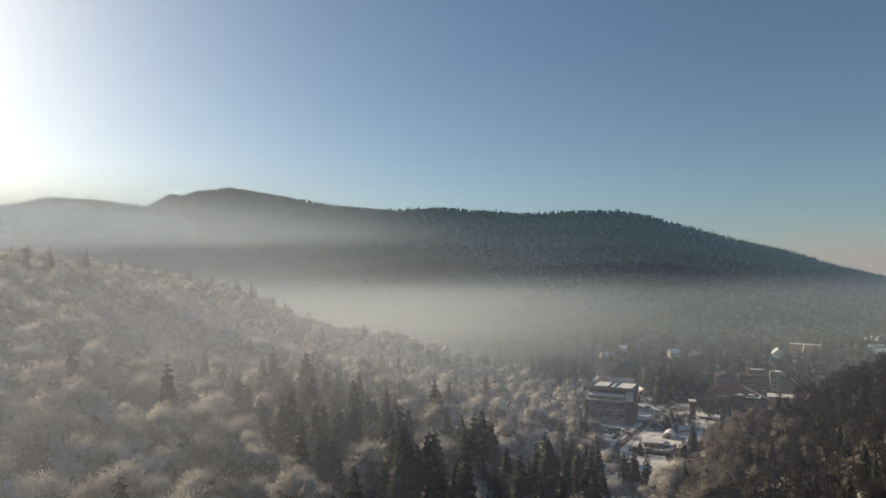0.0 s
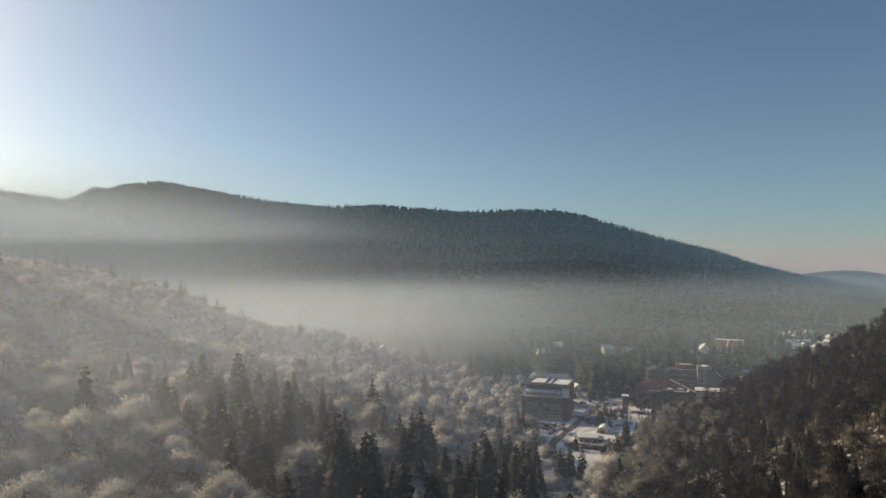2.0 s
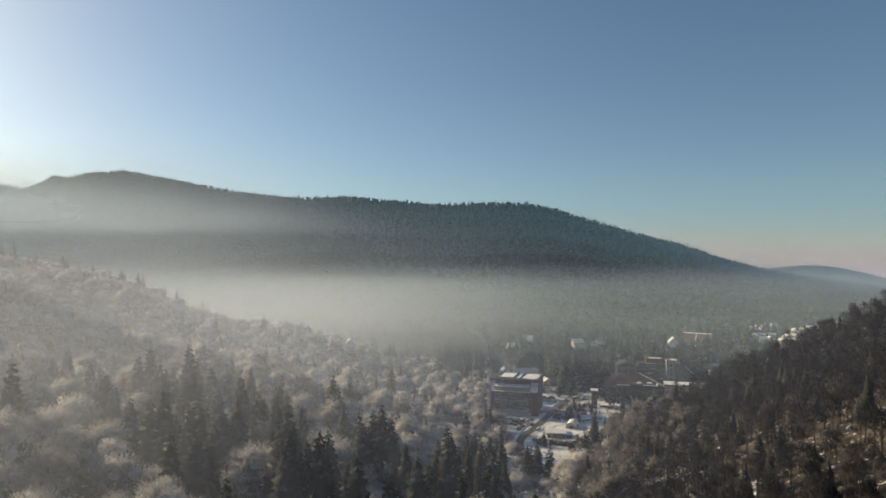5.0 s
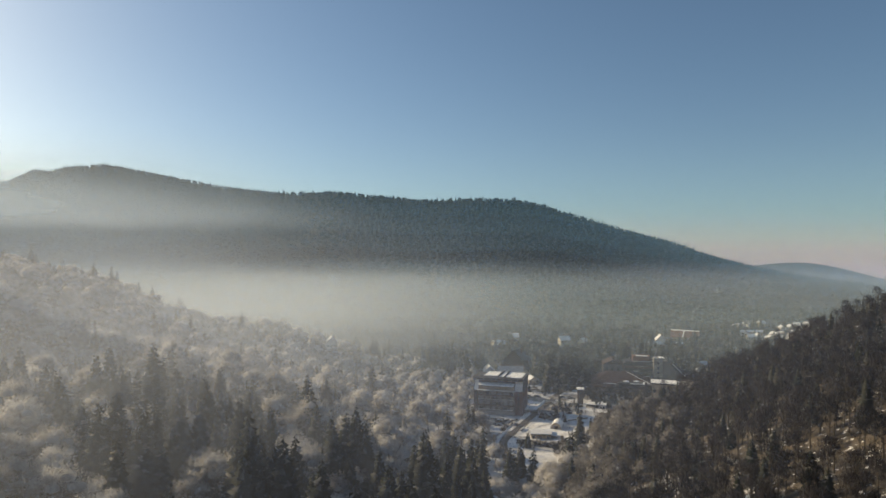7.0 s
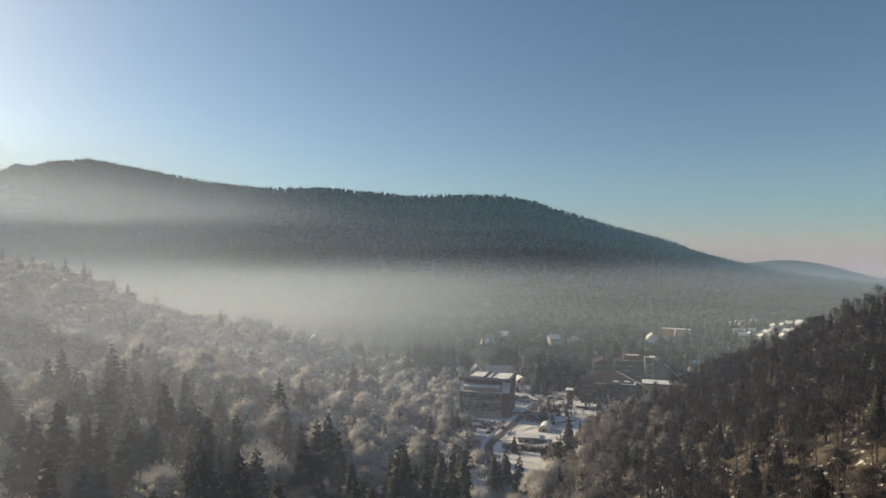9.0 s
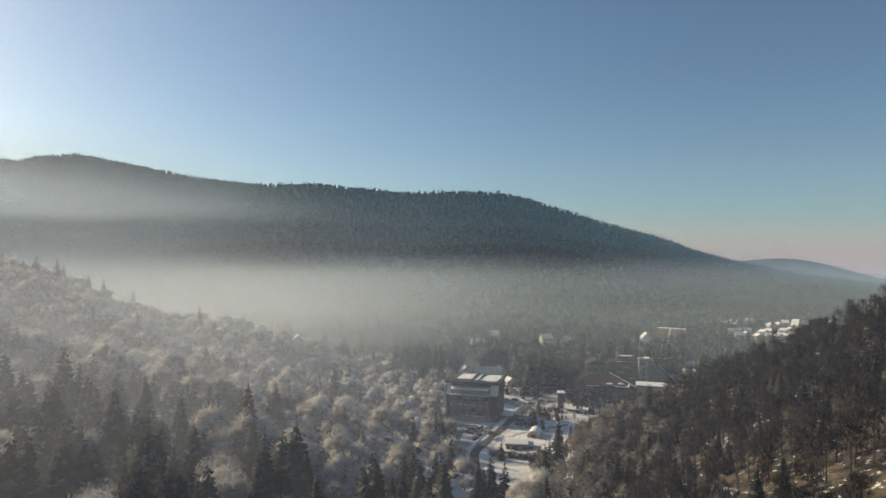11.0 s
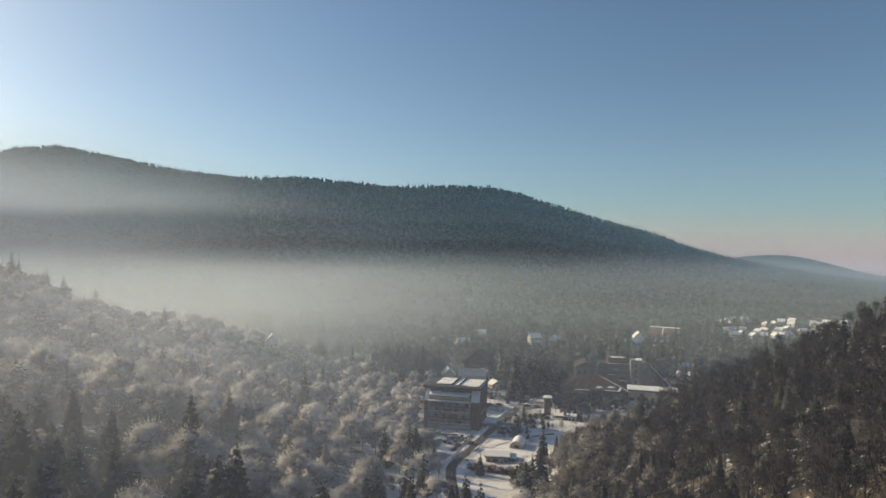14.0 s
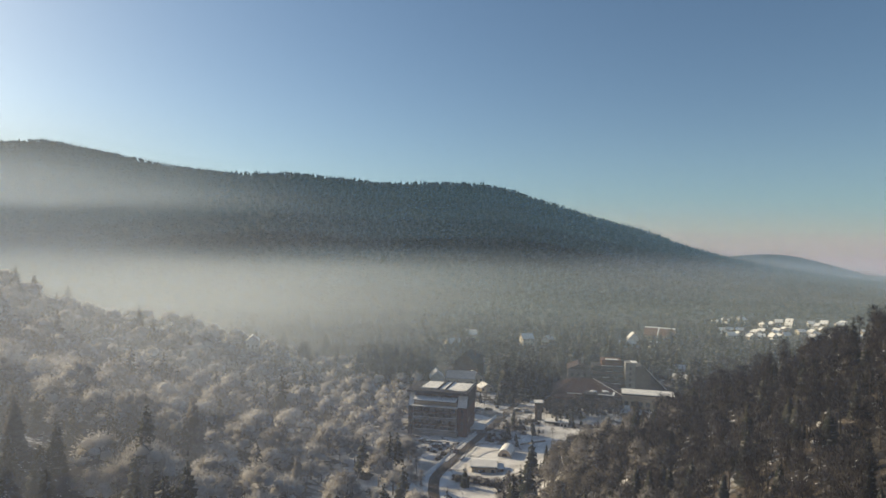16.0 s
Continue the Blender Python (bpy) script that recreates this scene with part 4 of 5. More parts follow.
    part("roof_rib", box(B(), 12.8, 13.4, 4.0, D, 21.7, 22.5), M_SLATE, ob)
    part("roof_rib", box(B(), 16.4, 16.8, 4.0, D, 21.7, 22.4), M_SLATE, ob)
    part("annexe", box(B(), 27.3, 33.5, 10, 20, -2, 3.2), M_CONC, ob, "single-storey side annexe")
    part("annexe_snow", box(B(), 27.3, 33.7, 9.8, 20.2, 3.2, 3.5), M_SNOW, ob)
    part("terrace", box(B(), -6, 26, -4.5, -0.7, -2.5, 0.35), M_PALE, ob)
    part("terrace_snow", box(B(), -5.9, 25.9, -4.4, -0.75, 0.35, 0.5), M_SNOW, ob)


build_hotel()


# ================= road, yard, walls =================
def ribbon(name, line, width, material, lift, label, category="road", step=3.0):
    """A strip laid on the land along a line of plan points."""
    pts = []
    for (x0, y0), (x1, y1) in zip(line, line[1:]):
        n = max(1, int(math.hypot(x1 - x0, y1 - y0) / step))
        pts += [(x0 + (x1 - x0) * i / n, y0 + (y1 - y0) * i / n) for i in range(n)]
    pts.append(line[-1])
    pts = np.array(pts)
    for _ in range(3):
        pts[1:-1] = (pts[:-2] + 2 * pts[1:-1] + pts[2:]) / 4
    d = np.gradient(pts, axis=0)
    d /= np.linalg.norm(d, axis=1)[:, None]
    nrm = np.stack([-d[:, 1], d[:, 0]], 1)
    rows = []
    for u in (-0.5, -0.17, 0.17, 0.5):
        p = pts + nrm * width * u
        rows.append(np.column_stack([p, land(p[:, 0], p[:, 1]) + lift + (0.12 if abs(u) < 0.3 else 0.0)]))
    v = np.stack(rows, 1).reshape(-1, 3)
    f = [(i * 4 + j, i * 4 + j + 1, i * 4 + j + 5, i * 4 + j + 4) for i in range(len(pts) - 1) for j in range(3)]
    return tagged(mesh_of(name, v, np.array(f)[:, ::-1], material), label, category, kind="structure")


ROAD = [(34, 236), (38, 262), (38.4, 282), (39.6, 294), (43.5, 303), (50, 318), (59, 336), (70, 358), (80.5, 380), (93, 408), (104, 440)]
ribbon("road", ROAD, 3.9, M_ASPHALT, 0.16, "wet dark asphalt lane through the snow")
def snow_bank(line, label):
    """A low uneven ridge of ploughed snow along a plan line."""
    r = np.random.default_rng(int(line[0][0] * 10))
    pts = []
    for (x0, y0), (x1, y1) in zip(line, line[1:]):
        n = max(2, int(math.hypot(x1 - x0, y1 - y0) / 1.1))
        pts += [(x0 + (x1 - x0) * i / n, y0 + (y1 - y0) * i / n) for i in range(n)]
    pts = np.array(pts + [line[-1]])
    for _ in range(4):
        pts[1:-1] = (pts[:-2] + 2 * pts[1:-1] + pts[2:]) / 4
    d = np.gradient(pts, axis=0)
    d /= np.linalg.norm(d, axis=1)[:, None]
    nrm = np.stack([-d[:, 1], d[:, 0]], 1)
    w = r.uniform(0.35, 1.25, len(pts))
    h = r.uniform(0.25, 0.75, len(pts))
    rows = []
    for u, k in ((-1, -0.4), (-0.5, 0.75), (0.1, 1.0), (0.6, 0.6), (1, -0.4)):
        p = pts + nrm * (w * u)[:, None]
        rows.append(np.column_stack([p, land(pts[:, 0], pts[:, 1]) + 0.2 + h * k]))
    v = np.stack(rows, 1).reshape(-1, 3)
    f = [(i * 5 + j, i * 5 + j + 1, i * 5 + j + 6, i * 5 + j + 5) for i in range(len(pts) - 1) for j in range(4)]
    tagged(mesh_of("snow_bank", v, np.array(f)[:, ::-1], M_SNOW), label, "snow", kind="stuff")


def beside(line, off):
    p = np.array(line, float)
    d = np.gradient(p, axis=0)
    d /= np.linalg.norm(d, axis=1)[:, None]
    return [tuple(q) for q in p + np.stack([-d[:, 1], d[:, 0]], 1) * off]


snow_bank(beside(ROAD[3:9], 3.6), "uneven ploughed snow along the lane's verge")
ribbon("pavement", [(45.0, 311), (48.5, 318), (54, 331), (61, 345)], 1.6, M_TRODDEN, 0.42, "trodden snowy footpath beside the lane", "pavement")
ribbon("driveway", [(80.5, 378), (72, 390), (64, 396)], 11.0, M_SLUSH, 0.2, "slushy snow of the hotel car park", "car park")
# wide slush by the tower: its dark colour also stands in for shade
ribbon("side_road", [(84, 388), (97, 396), (122, 390)], 13.0, M_SLUSH, 0.2, "slushy tracked side road by the tower, dark in place of shade", "road")


# slush again doubles as painted shade on the open ground
ribbon("car_park", [(74, 352), (81, 364), (90, 378)], 9.0, M_SLUSH, 0.22, "slushy open car park beside the lane, dark in place of shade", "car park")
ribbon("yard", [(57, 318), (62, 326), (74, 330)], 5.0, M_TRODDEN, 0.2, "trodden snowy yard behind the low house", "yard")


def fence(line, h=1.1, gap=2.0, label="low dark timber fence along the snowy lane"):
    ob = thing("fence", Matrix(), label, "fence", "fences")
    for (x0, y0), (x1, y1) in zip(line, line[1:]):
        n = max(1, int(math.hypot(x1 - x0, y1 - y0) / gap))
        a = math.atan2(y1 - y0, x1 - x0)
        for i in range(n + 1):
            x, y = x0 + (x1 - x0) * i / n, y0 + (y1 - y0) * i / n
            z = float(land(x, y))
            b = box(B(), -0.08, 0.08, -0.08, 0.08, -0.3, h)
            bmesh.ops.transform(b, matrix=pose(x, y, z, 0, 0, math.degrees(a)), verts=b.verts)
            part("post", b, M_TIMBER, ob)
        z0, z1 = float(land(x0, y0)), float(land(x1, y1))
        for zz in (0.45, 0.9):
            b = B()
            n = math.hypot(x1 - x0, y1 - y0)
            box(b, 0, n, -0.04, 0.04, zz - 0.08, zz + 0.08)
            for v in b.verts:
                v.co.z += (z1 - z0) * v.co.x / n
            bmesh.ops.transform(b, matrix=pose(x0, y0, z0, 0, 0, math.degrees(a)), verts=b.verts)
            part("rail", b, M_TIMBER, ob)
    return ob


fence([(44.2, 300.5), (51.5, 299.5)])
fence([(46.5, 303.5), (53.5, 317.5), (60, 331)])
fence([(61, 332.5), (78.5, 333)])
fence([(63, 289), (76, 296), (81, 312)])


def retaining_wall(x0, y0, x1, y1, h):
    a, n = math.atan2(y1 - y0, x1 - x0), math.hypot(x1 - x0, y1 - y0)
    ob = thing("retaining_wall", at(x0, y0, math.degrees(a)), "low concrete retaining wall capped with snow", "wall", "garden walls")
    part("wall", box(B(), 0, n, -0.2, 0.2, -1.5, h), M_CONC, ob)
    part("snow_cover", box(B(), -0.03, n + 0.03, -0.24, 0.24, h, h + 0.16), M_SNOW, ob)


retaining_wall(28.0, 340.5, 49.0, 334.5, 1.0)
retaining_wall(80, 333, 92, 338, 0.8)
retaining_wall(51.3, 312.5, 53.8, 317.4, 0.9)

# yard with its house and vaulted shed
house("house", pose(58.8, 299.0, -1.0, 0, 0, -9), 9.2, 8.5, 3.0, 0.9, M_TAN, M_SLATE, "low tan house under a thick snow-covered roof", snow=0.4, windows=4, chimney=False)
annex = thing("lean_to", pose(64.2, 299.5, -1.0, 0, 0, -9), "dark timber lean-to with a small snowy roof", "shed")
part("wall", box(B(), -0.2, 2.2, 0, 4.5, -0.5, 2.1), M_TIMBER, annex)
part("roof", box(B(), -0.4, 2.6, -0.4, 4.9, 2.1, 2.25, 0.5), M_SLATE, annex)
part("snow_cover", box(B(), -0.3, 2.5, -0.3, 4.8, 2.26, 2.5, 0.5), M_SNOW, annex)
part("door", box(B(), 0.5, 1.4, -0.06, 0, 0.0, 1.9), M_BROWN, annex)


def vaulted_shed():
    ob = thing("vaulted_shed", pose(67.0, 317.6, -1.0, 0, 0, -20), "arched shed with a snow-covered barrel roof", "shed")
    arc = [(3.1 - 3.1 * math.cos(i / 12 * math.pi), 4.1 * math.sin(i / 12 * math.pi)) for i in range(13)]
    inner = [(3.1 - 2.9 * math.cos(i / 12 * math.pi), 3.9 * math.sin(i / 12 * math.pi)) for i in range(13)]
    part("vault", hull(B(), arc + inner[::-1], "y", 0, 9.0), M_METAL, ob)
    part("front_wall", hull(B(), [(a * 0.999 + 0.003, b * 0.999) for a, b in inner], "y", 0.35, 0.5), M_TAN, ob, "tan boarded front wall")
    part("back_wall", hull(B(), [(a * 0.999 + 0.003, b * 0.999) for a, b in inner], "y", 8.6, 8.8), M_TAN, ob)
    up = [(3.1 - 3.3 * math.cos(i / 12 * math.pi), 4.35 * math.sin(i / 12 * math.pi)) for i in range(2, 11)]
    dn = [(3.1 - 3.12 * math.cos(i / 12 * math.pi), 4.13 * math.sin(i / 12 * math.pi)) for i in range(2, 11)]
    part("snow_cover", hull(B(), up + dn[::-1], "y", -0.1, 9.1), M_SNOW, ob)
    part("door", box(B(), 2.1, 4.1, 0.28, 0.35, 0, 2.4), M_TIMBER, ob)


vaulted_shed()


def stair_tower():
    ob = thing("lookout_tower", pose(97.5, 373.5, -1.0, 0, 0, -8), "narrow dark timber tower with a snowy tilted cap", "tower")
    part("shaft", box(B(), -1.45, 1.45, 0, 3.0, -1, 9.2), M_BROWN, ob)
    for i in range(4):
        part("corner_post", box(B(), (-1.6, 1.4)[i % 2], (-1.4, 1.6)[i % 2], (-0.15, 2.9)[i // 2], (0.05, 3.15)[i // 2], -1, 9.4), M_TIMBER, ob)
    for k in range(3):
        window(ob, 0, 0, 1.5 + 2.7 * k, 1.0, 1.2)
    part("cap", box(B(), -2.2, 2.2, -0.6, 3.6, 9.4, 9.65, 0.5), M_SLATE, ob)
    part("snow_cover", box(B(), -2.1, 2.1, -0.5, 3.5, 9.66, 10.0, 0.5), M_SNOW, ob)


stair_tower()


def open_shed():
    ob = thing("open_shed", pose(98.6, 364.8, -1.0, 0, 0, -20), "long dark open shed with a white end room", "shed")
    part("back_wall", box(B(), 0, 7.2, 3.2, 3.4, -1, 2.6), M_TIMBER, ob)
    part("end_room", box(B(), 7.2, 11, 0.2, 3.4, -1, 2.6), M_WHITE, ob, "white rendered end room")
    for i in range(4):
        part("post", box(B(), 2.3 * i, 2.3 * i + 0.2, 0.2, 0.4, -1, 2.6), M_TIMBER, ob)
    part("front_board", box(B(), 0.1, 7.1, 0.3, 0.36, 0.2, 1.2), M_BROWN, ob)
    for x in (8.2, 9.8):
        window(ob, x, 0.2, 0.9, 0.9, 1.1)
    part("roof", box(B(), -0.4, 11.4, -0.3, 3.9, 2.6, 2.8, 0.6), M_SLATE, ob)
    part("snow_cover", box(B(), -0.3, 11.3, -0.2, 3.8, 2.81, 3.1, 0.6), M_SNOW, ob)


open_shed()


# ================= cars, posts, garden bits =================
CAR_PAINTS = [make_paint("car_paint", c) for c in ((0.03, 0.035, 0.04), (0.35, 0.36, 0.37), (0.07, 0.025, 0.022), (0.04, 0.06, 0.10))]


def build_car(m, paint, snowy, label):
    ob = thing("car", m, label, "car", "parked cars")
    part("body", hull(B(), [(-2.1, 0.35), (-2.15, 0.75), (-1.9, 0.92), (1.3, 0.95), (2.05, 0.85), (2.1, 0.35)], "y", -0.85, 0.85), paint, ob)
    part("cabin", hull(B(), [(-1.75, 0.94), (-1.35, 1.45), (0.35, 1.46), (1.05, 0.95)], "y", -0.74, 0.74), M_GLASS, ob, "dark glazed cabin")
    part("roof", box(B(), -1.35, 0.35, -0.72, 0.72, 1.45, 1.5), paint, ob)
    for x in (-1.35, 1.35):
        for y in (-0.8, 0.8):
            b = B()
            bmesh.ops.create_cone(b, cap_ends=True, segments=12, radius1=0.33, radius2=0.33, depth=0.22, matrix=pose(x, y, 0.33, 90))
            w = part("wheel", b, M_RUBBER, ob)
            b = B()
            bmesh.ops.create_cone(b, cap_ends=True, segments=10, radius1=0.2, radius2=0.2, depth=0.235, matrix=pose(x, y, 0.33, 90))
            part("rim", b, M_METAL, w)
    for y in (-0.6, 0.6):
        part("headlight", box(B(), 2.06, 2.13, y - 0.15, y + 0.15, 0.62, 0.78), M_WHITE, ob)
    if snowy:
        part("snow_cover", hull(B(), [(-1.5, 1.5), (-1.3, 1.68), (0.3, 1.68), (0.6, 1.5)], "y", -0.7, 0.7), M_SNOW, ob, "snow on the roof")
        part("bonnet_snow", box(B(), 1.1, 1.95, -0.7, 0.7, 0.94, 1.05), M_SNOW, ob)
    return ob


for k, (x, y, r, snowy) in enumerate(((37.4, 338.2, 70, True), (39.9, 335.6, 75, True), (42.9, 330.4, 20, True), (46.3, 331.0, 80, True), (75.0, 392.5, 5, False), (69.3, 393.0, 175, False), (65.3, 386.0, 160, True), (80.5, 398.0, 90, False), (90.0, 391.0, 30, True), (94.5, 389.5, 25, False), (50.8, 322.5, 62, False))):
    build_car(at(x, y, r, 0.22), CAR_PAINTS[k % 4], snowy, "parked dark car dusted with snow" if k % 4 != 1 else "parked silver car dusted with snow")


def lamp_post(x, y, h=6.0):
    ob = thing("street_lamp", at(x, y, 20), "slim grey street lamp beside the snowy lane", "street lamp", "street lamps")
    b = B()
    bmesh.ops.create_cone(b, cap_ends=True, segments=8, radius1=0.11, radius2=0.07, depth=h + 0.5, matrix=Matrix.Translation((0, 0, h / 2 - 0.25)))
    part("pole", b, M_METAL, ob)
    part("arm", box(B(), -0.05, 1.3, -0.05, 0.05, h - 0.1, h + 0.02), M_METAL, ob)
    part("head", box(B(), 1.0, 1.7, -0.14, 0.14, h - 0.18, h - 0.02), M_CONC, ob)


for x, y in ((47.0, 309), (56.5, 327), (66.5, 347), (86.4, 403.7)):
    lamp_post(x, y)


def bush(x, y, s, seed):
    r = np.random.default_rng(seed)
    d = r.normal(size=(70, 3))
    d[:, 2] = np.abs(d[:, 2])
    v, f = slivers(r, d * 0.22 * s, d + 0.2 * r.normal(size=(70, 3)), 0.8 * s, 0.22 * s)
    v = v + np.array([x, y, float(land(x, y)) + 0.1])
    ob = mesh_of("shrub", v, f, M_FROST if seed % 3 == 0 else M_BARE, flat=True)
    tagged(ob, "low leafless garden shrub in the snow", "shrub", "garden shrubs")


for k in range(46):
    u = rng.uniform()
    if k < 24:
        x, y = 42 + 12 * u + rng.uniform(-0.7, 0.7), 311 + 24 * u + rng.uniform(-0.7, 0.7)
        x -= 0.8
    elif k < 34:
        x, y = rng.uniform(32, 50), rng.uniform(322, 334)
    else:
        x, y = rng.uniform(72, 92), rng.uniform(337, 372)
    bush(x, y, rng.uniform(0.9, 1.9), 100 + k)

YOUNG = []
# young trees on the open ground between the lane and the tower
for k in range(46):
    x, y = rng.uniform(66, 100), rng.uniform(338, 384)
    if x < 62 + 0.5 * (y - 336) or abs(x - 97.5) < 5 and y > 355:
        continue
    spot = np.array([[x, y, rng.uniform(0.22, 0.42), rng.integers(0, 3)]])
    YOUNG.append(spot)
for k in range(24):
    YOUNG.append(np.array([[rng.uniform(101, 126), rng.uniform(352, 399), rng.uniform(0.22, 0.5), rng.integers(0, 3)]]))
for k in range(10):
    YOUNG.append(np.array([[rng.uniform(69, 92), rng.uniform(404, 412), rng.uniform(0.4, 0.7), rng.integers(0, 3)]]))
YOUNG = np.vstack(YOUNG)
plant("young_spruce", [spruce(s, h, w, 60) for s, h, w in ((41, 16.0, 8.0), (42, 14.0, 7.5), (43, 15.0, 7.0))], YOUNG[::2], (M_BARK, M_NEEDLE), "small dark spruce on the open snowy ground", "young spruces")
plant("young_tree", bare_sets, YOUNG[1::2], (M_BARK, M_HALF), "small bare tree on the open snowy ground", "young trees")
for ob, m in FIRST_AT:
    ob.matrix_basis = m

def boulders(x, y):
    ob = thing("boulder_pile", at(x, y, 15), "grey boulders capped with snow on the slope", "rocks")
    r = np.random.default_rng(5)
    for k in range(6):
        c = np.array([r.uniform(-1.6, 1.6), r.uniform(-1.2, 1.2), 0.5])
        s = r.uniform(0.6, 1.1)
        for nm, mat, sc, up in (("boulder", M_CONC, 1.0, 0.0), ("snow_cap", M_SNOW, 0.86, 0.35)):
            b = B()
            bmesh.ops.create_icosphere(b, subdivisions=2, radius=s * sc)
            for v in b.verts:
                v.co *= 0.85 + 0.3 * noise.noise(v.co * 1.7 + Vector((k, 0, 0)))
                v.co.z *= 0.75
                v.co += Vector(c) + Vector((0, 0, up * s))
            part(nm, b, mat, ob)


boulders(82.5, 161.5)
boulders(118, 193.5)

# a hedge below the yard, and shrubs round the open snow
for k in range(60):
    u = k / 59
    bush(47.5 + 15 * u + rng.uniform(-0.8, 0.8), 291.5 - 6 * u + rng.uniform(-1.2, 1.2), rng.uniform(1.2, 2.2), 300 + 2 * k + (300 + 2 * k) % 3)
for k in range(26):
    bush(rng.uniform(60, 69), rng.uniform(266, 288), rng.uniform(1.3, 2.6), 500 + k)
for k in range(20):
    bush(rng.uniform(41, 57), rng.uniform(231, 239), rng.uniform(1.2, 2.2), 600 + k)
for k in range(46):
    u = rng.uniform()
    bush(68 + 26 * u + rng.uniform(-5, 5), 338 + 32 * u + rng.uniform(-4, 4), rng.uniform(1.0, 2.0), 700 + k)
UNDER = np.array([(63, 273, 0.5, 0), (64.5, 280, 0.45, 1), (66, 286, 0.4, 1), (33, 296, 0.5, 0), (34.5, 286, 0.5, 2), (33.5, 276, 0.55, 1), (31, 306, 0.6, 0), (66, 266, 0.55, 2), (49.5, 240, 0.5, 1)])
plant("small_tree", bare_sets, UNDER, (M_BARK, M_HALF), "small lightly frosted tree beside the lane", "lane trees")
for ob, m in FIRST_AT:
    ob.matrix_basis = m

# ================= behind the hotel =================
house("hall", at(65.5, 444, -12), 17, 11, 4.6, 3.4, M_CREAM, M_METAL, "long low hall with a plain grey ridged roof", windows=6, bare=True)
house("house", at(51.5, 446, 0), 8, 13, 4.0, 3.8, M_CREAM, M_METAL, "cream gabled hall with one sunlit snowy roof slope", ridge="y", windows=3, chimney=False)
house("chalet", at(71, 464, -30, 0), 15.5, 13, 9.0, 7.0, M_TIMBER, M_SLATE, "steep dark-roofed chalet with a timber front", ridge="y", windows=6, storeys=3, bare=True)
house("house", at(76.5, 450, 12), 8, 9, 3.0, 3.0, M_CREAM, M_TILE, "cream house under a bright snowy roof", windows=3, ridge="y")
house("house", at(84, 472, 10), 9, 10, 3.4, 3.2, M_CREAM, M_TILE, "cream house with a snow-laden roof among spruces", windows=3, ridge="y")
house("house", at(80, 430, 15), 7, 7, 2.6, 2.0, M_TAN, M_TILE, "small tan house with a low snowy roof", windows=3, chimney=False, ridge="y")
house("house", at(41, 476, 35), 9, 8, 3.2, 3.0, M_CREAM, M_TILE, "cream house half hidden behind spruces", windows=3)
house("house", at(132, 556, 10), 9, 8, 6.0, 3.0, M_CREAM, M_TILE, "tall cream house with a sunlit snowy roof", windows=3, storeys=2)
house("house", at(147, 560, -40), 7, 8, 4.0, 3.0, M_CREAM, M_TILE, "cream house with a steep snowy gable", ridge="y", windows=3)
house("house", at(-62, 458, 10, 2.0), 7.5, 8, 4.5, 3.4, M_WHITE, M_TILE, "white house with a bright snowy roof at the wood's edge", windows=3, ridge="y")
house("house", at(72, 540, 15), 10, 9, 5, 3.2, M_CREAM, M_TILE, "cream house in the misty valley woods", windows=3)
house("house", at(88, 575, -15), 9, 9, 5, 3.2, M_CREAM, M_TILE, "cream house with snowy roof in the mist", windows=3)


# ================= the spa complex =================
def leisure_hall():
    ob = thing("leisure_hall", pose(131, 404, float(land(131, 404)) - 0.6, 0, 0, -14), "wide leisure hall with a dark hipped roof", "building")
    part("wall", box(B(), -17, 20, 0, 30, -3, 6.8), M_BROWN, ob)
    b = B()
    lo = [b.verts.new(p) for p in ((-18, -1, 6.8), (21, -1, 6.8), (21, 31, 6.8), (-18, 31, 6.8))]
    up = [b.verts.new(p) for p in ((-6, 14, 13.0), (5, 14, 13.0))]
    for f in ((0, 1, 5, 4), (1, 2, 5), (2, 3, 4, 5), (3, 0, 4), (3, 2, 1, 0)):
        b.faces.new([(lo + up)[i] for i in f])
    part("roof", b, M_OXIDE, ob, "dark red-brown hipped roof swept free of snow")
    # snow left along the hip and the eave
    b = B()
    q = [b.verts.new(p) for p in ((4.9, 13.8, 13.05), (5.1, 13.8, 13.05), (20.9, -0.9, 6.9), (20.5, -0.9, 6.9), (4.9, 13.8, 13.2), (5.1, 13.8, 13.2), (20.9, -0.9, 7.05), (20.5, -0.9, 7.05))]
    for f in ((4, 5, 6, 7), (3, 2, 1, 0), (0, 1, 5, 4), (2, 3, 7, 6), (1, 2, 6, 5), (3, 0, 4, 7)):
        b.faces.new([q[i] for i in f])
    part("hip_snow", b, M_SNOW, ob)
    part("eave_snow", box(B(), -10, -2, -0.95, -0.3, 7.0, 7.2), M_SNOW, ob)
    part("wing", box(B(), -17.5, -6, -5, 0, -3, 5.6), M_REDDISH, ob, "dull red side wing")
    part("wing_roof", box(B(), -18, -5.5, -5.5, 0.2, 5.6, 6.0, 0.8), M_OXIDE, ob)
    for k in range(2):
        for i in range(8):
            window(ob, -2.0 + 2.8 * i, 0, 0.8 + 2.9 * k, 1.9, 1.5)


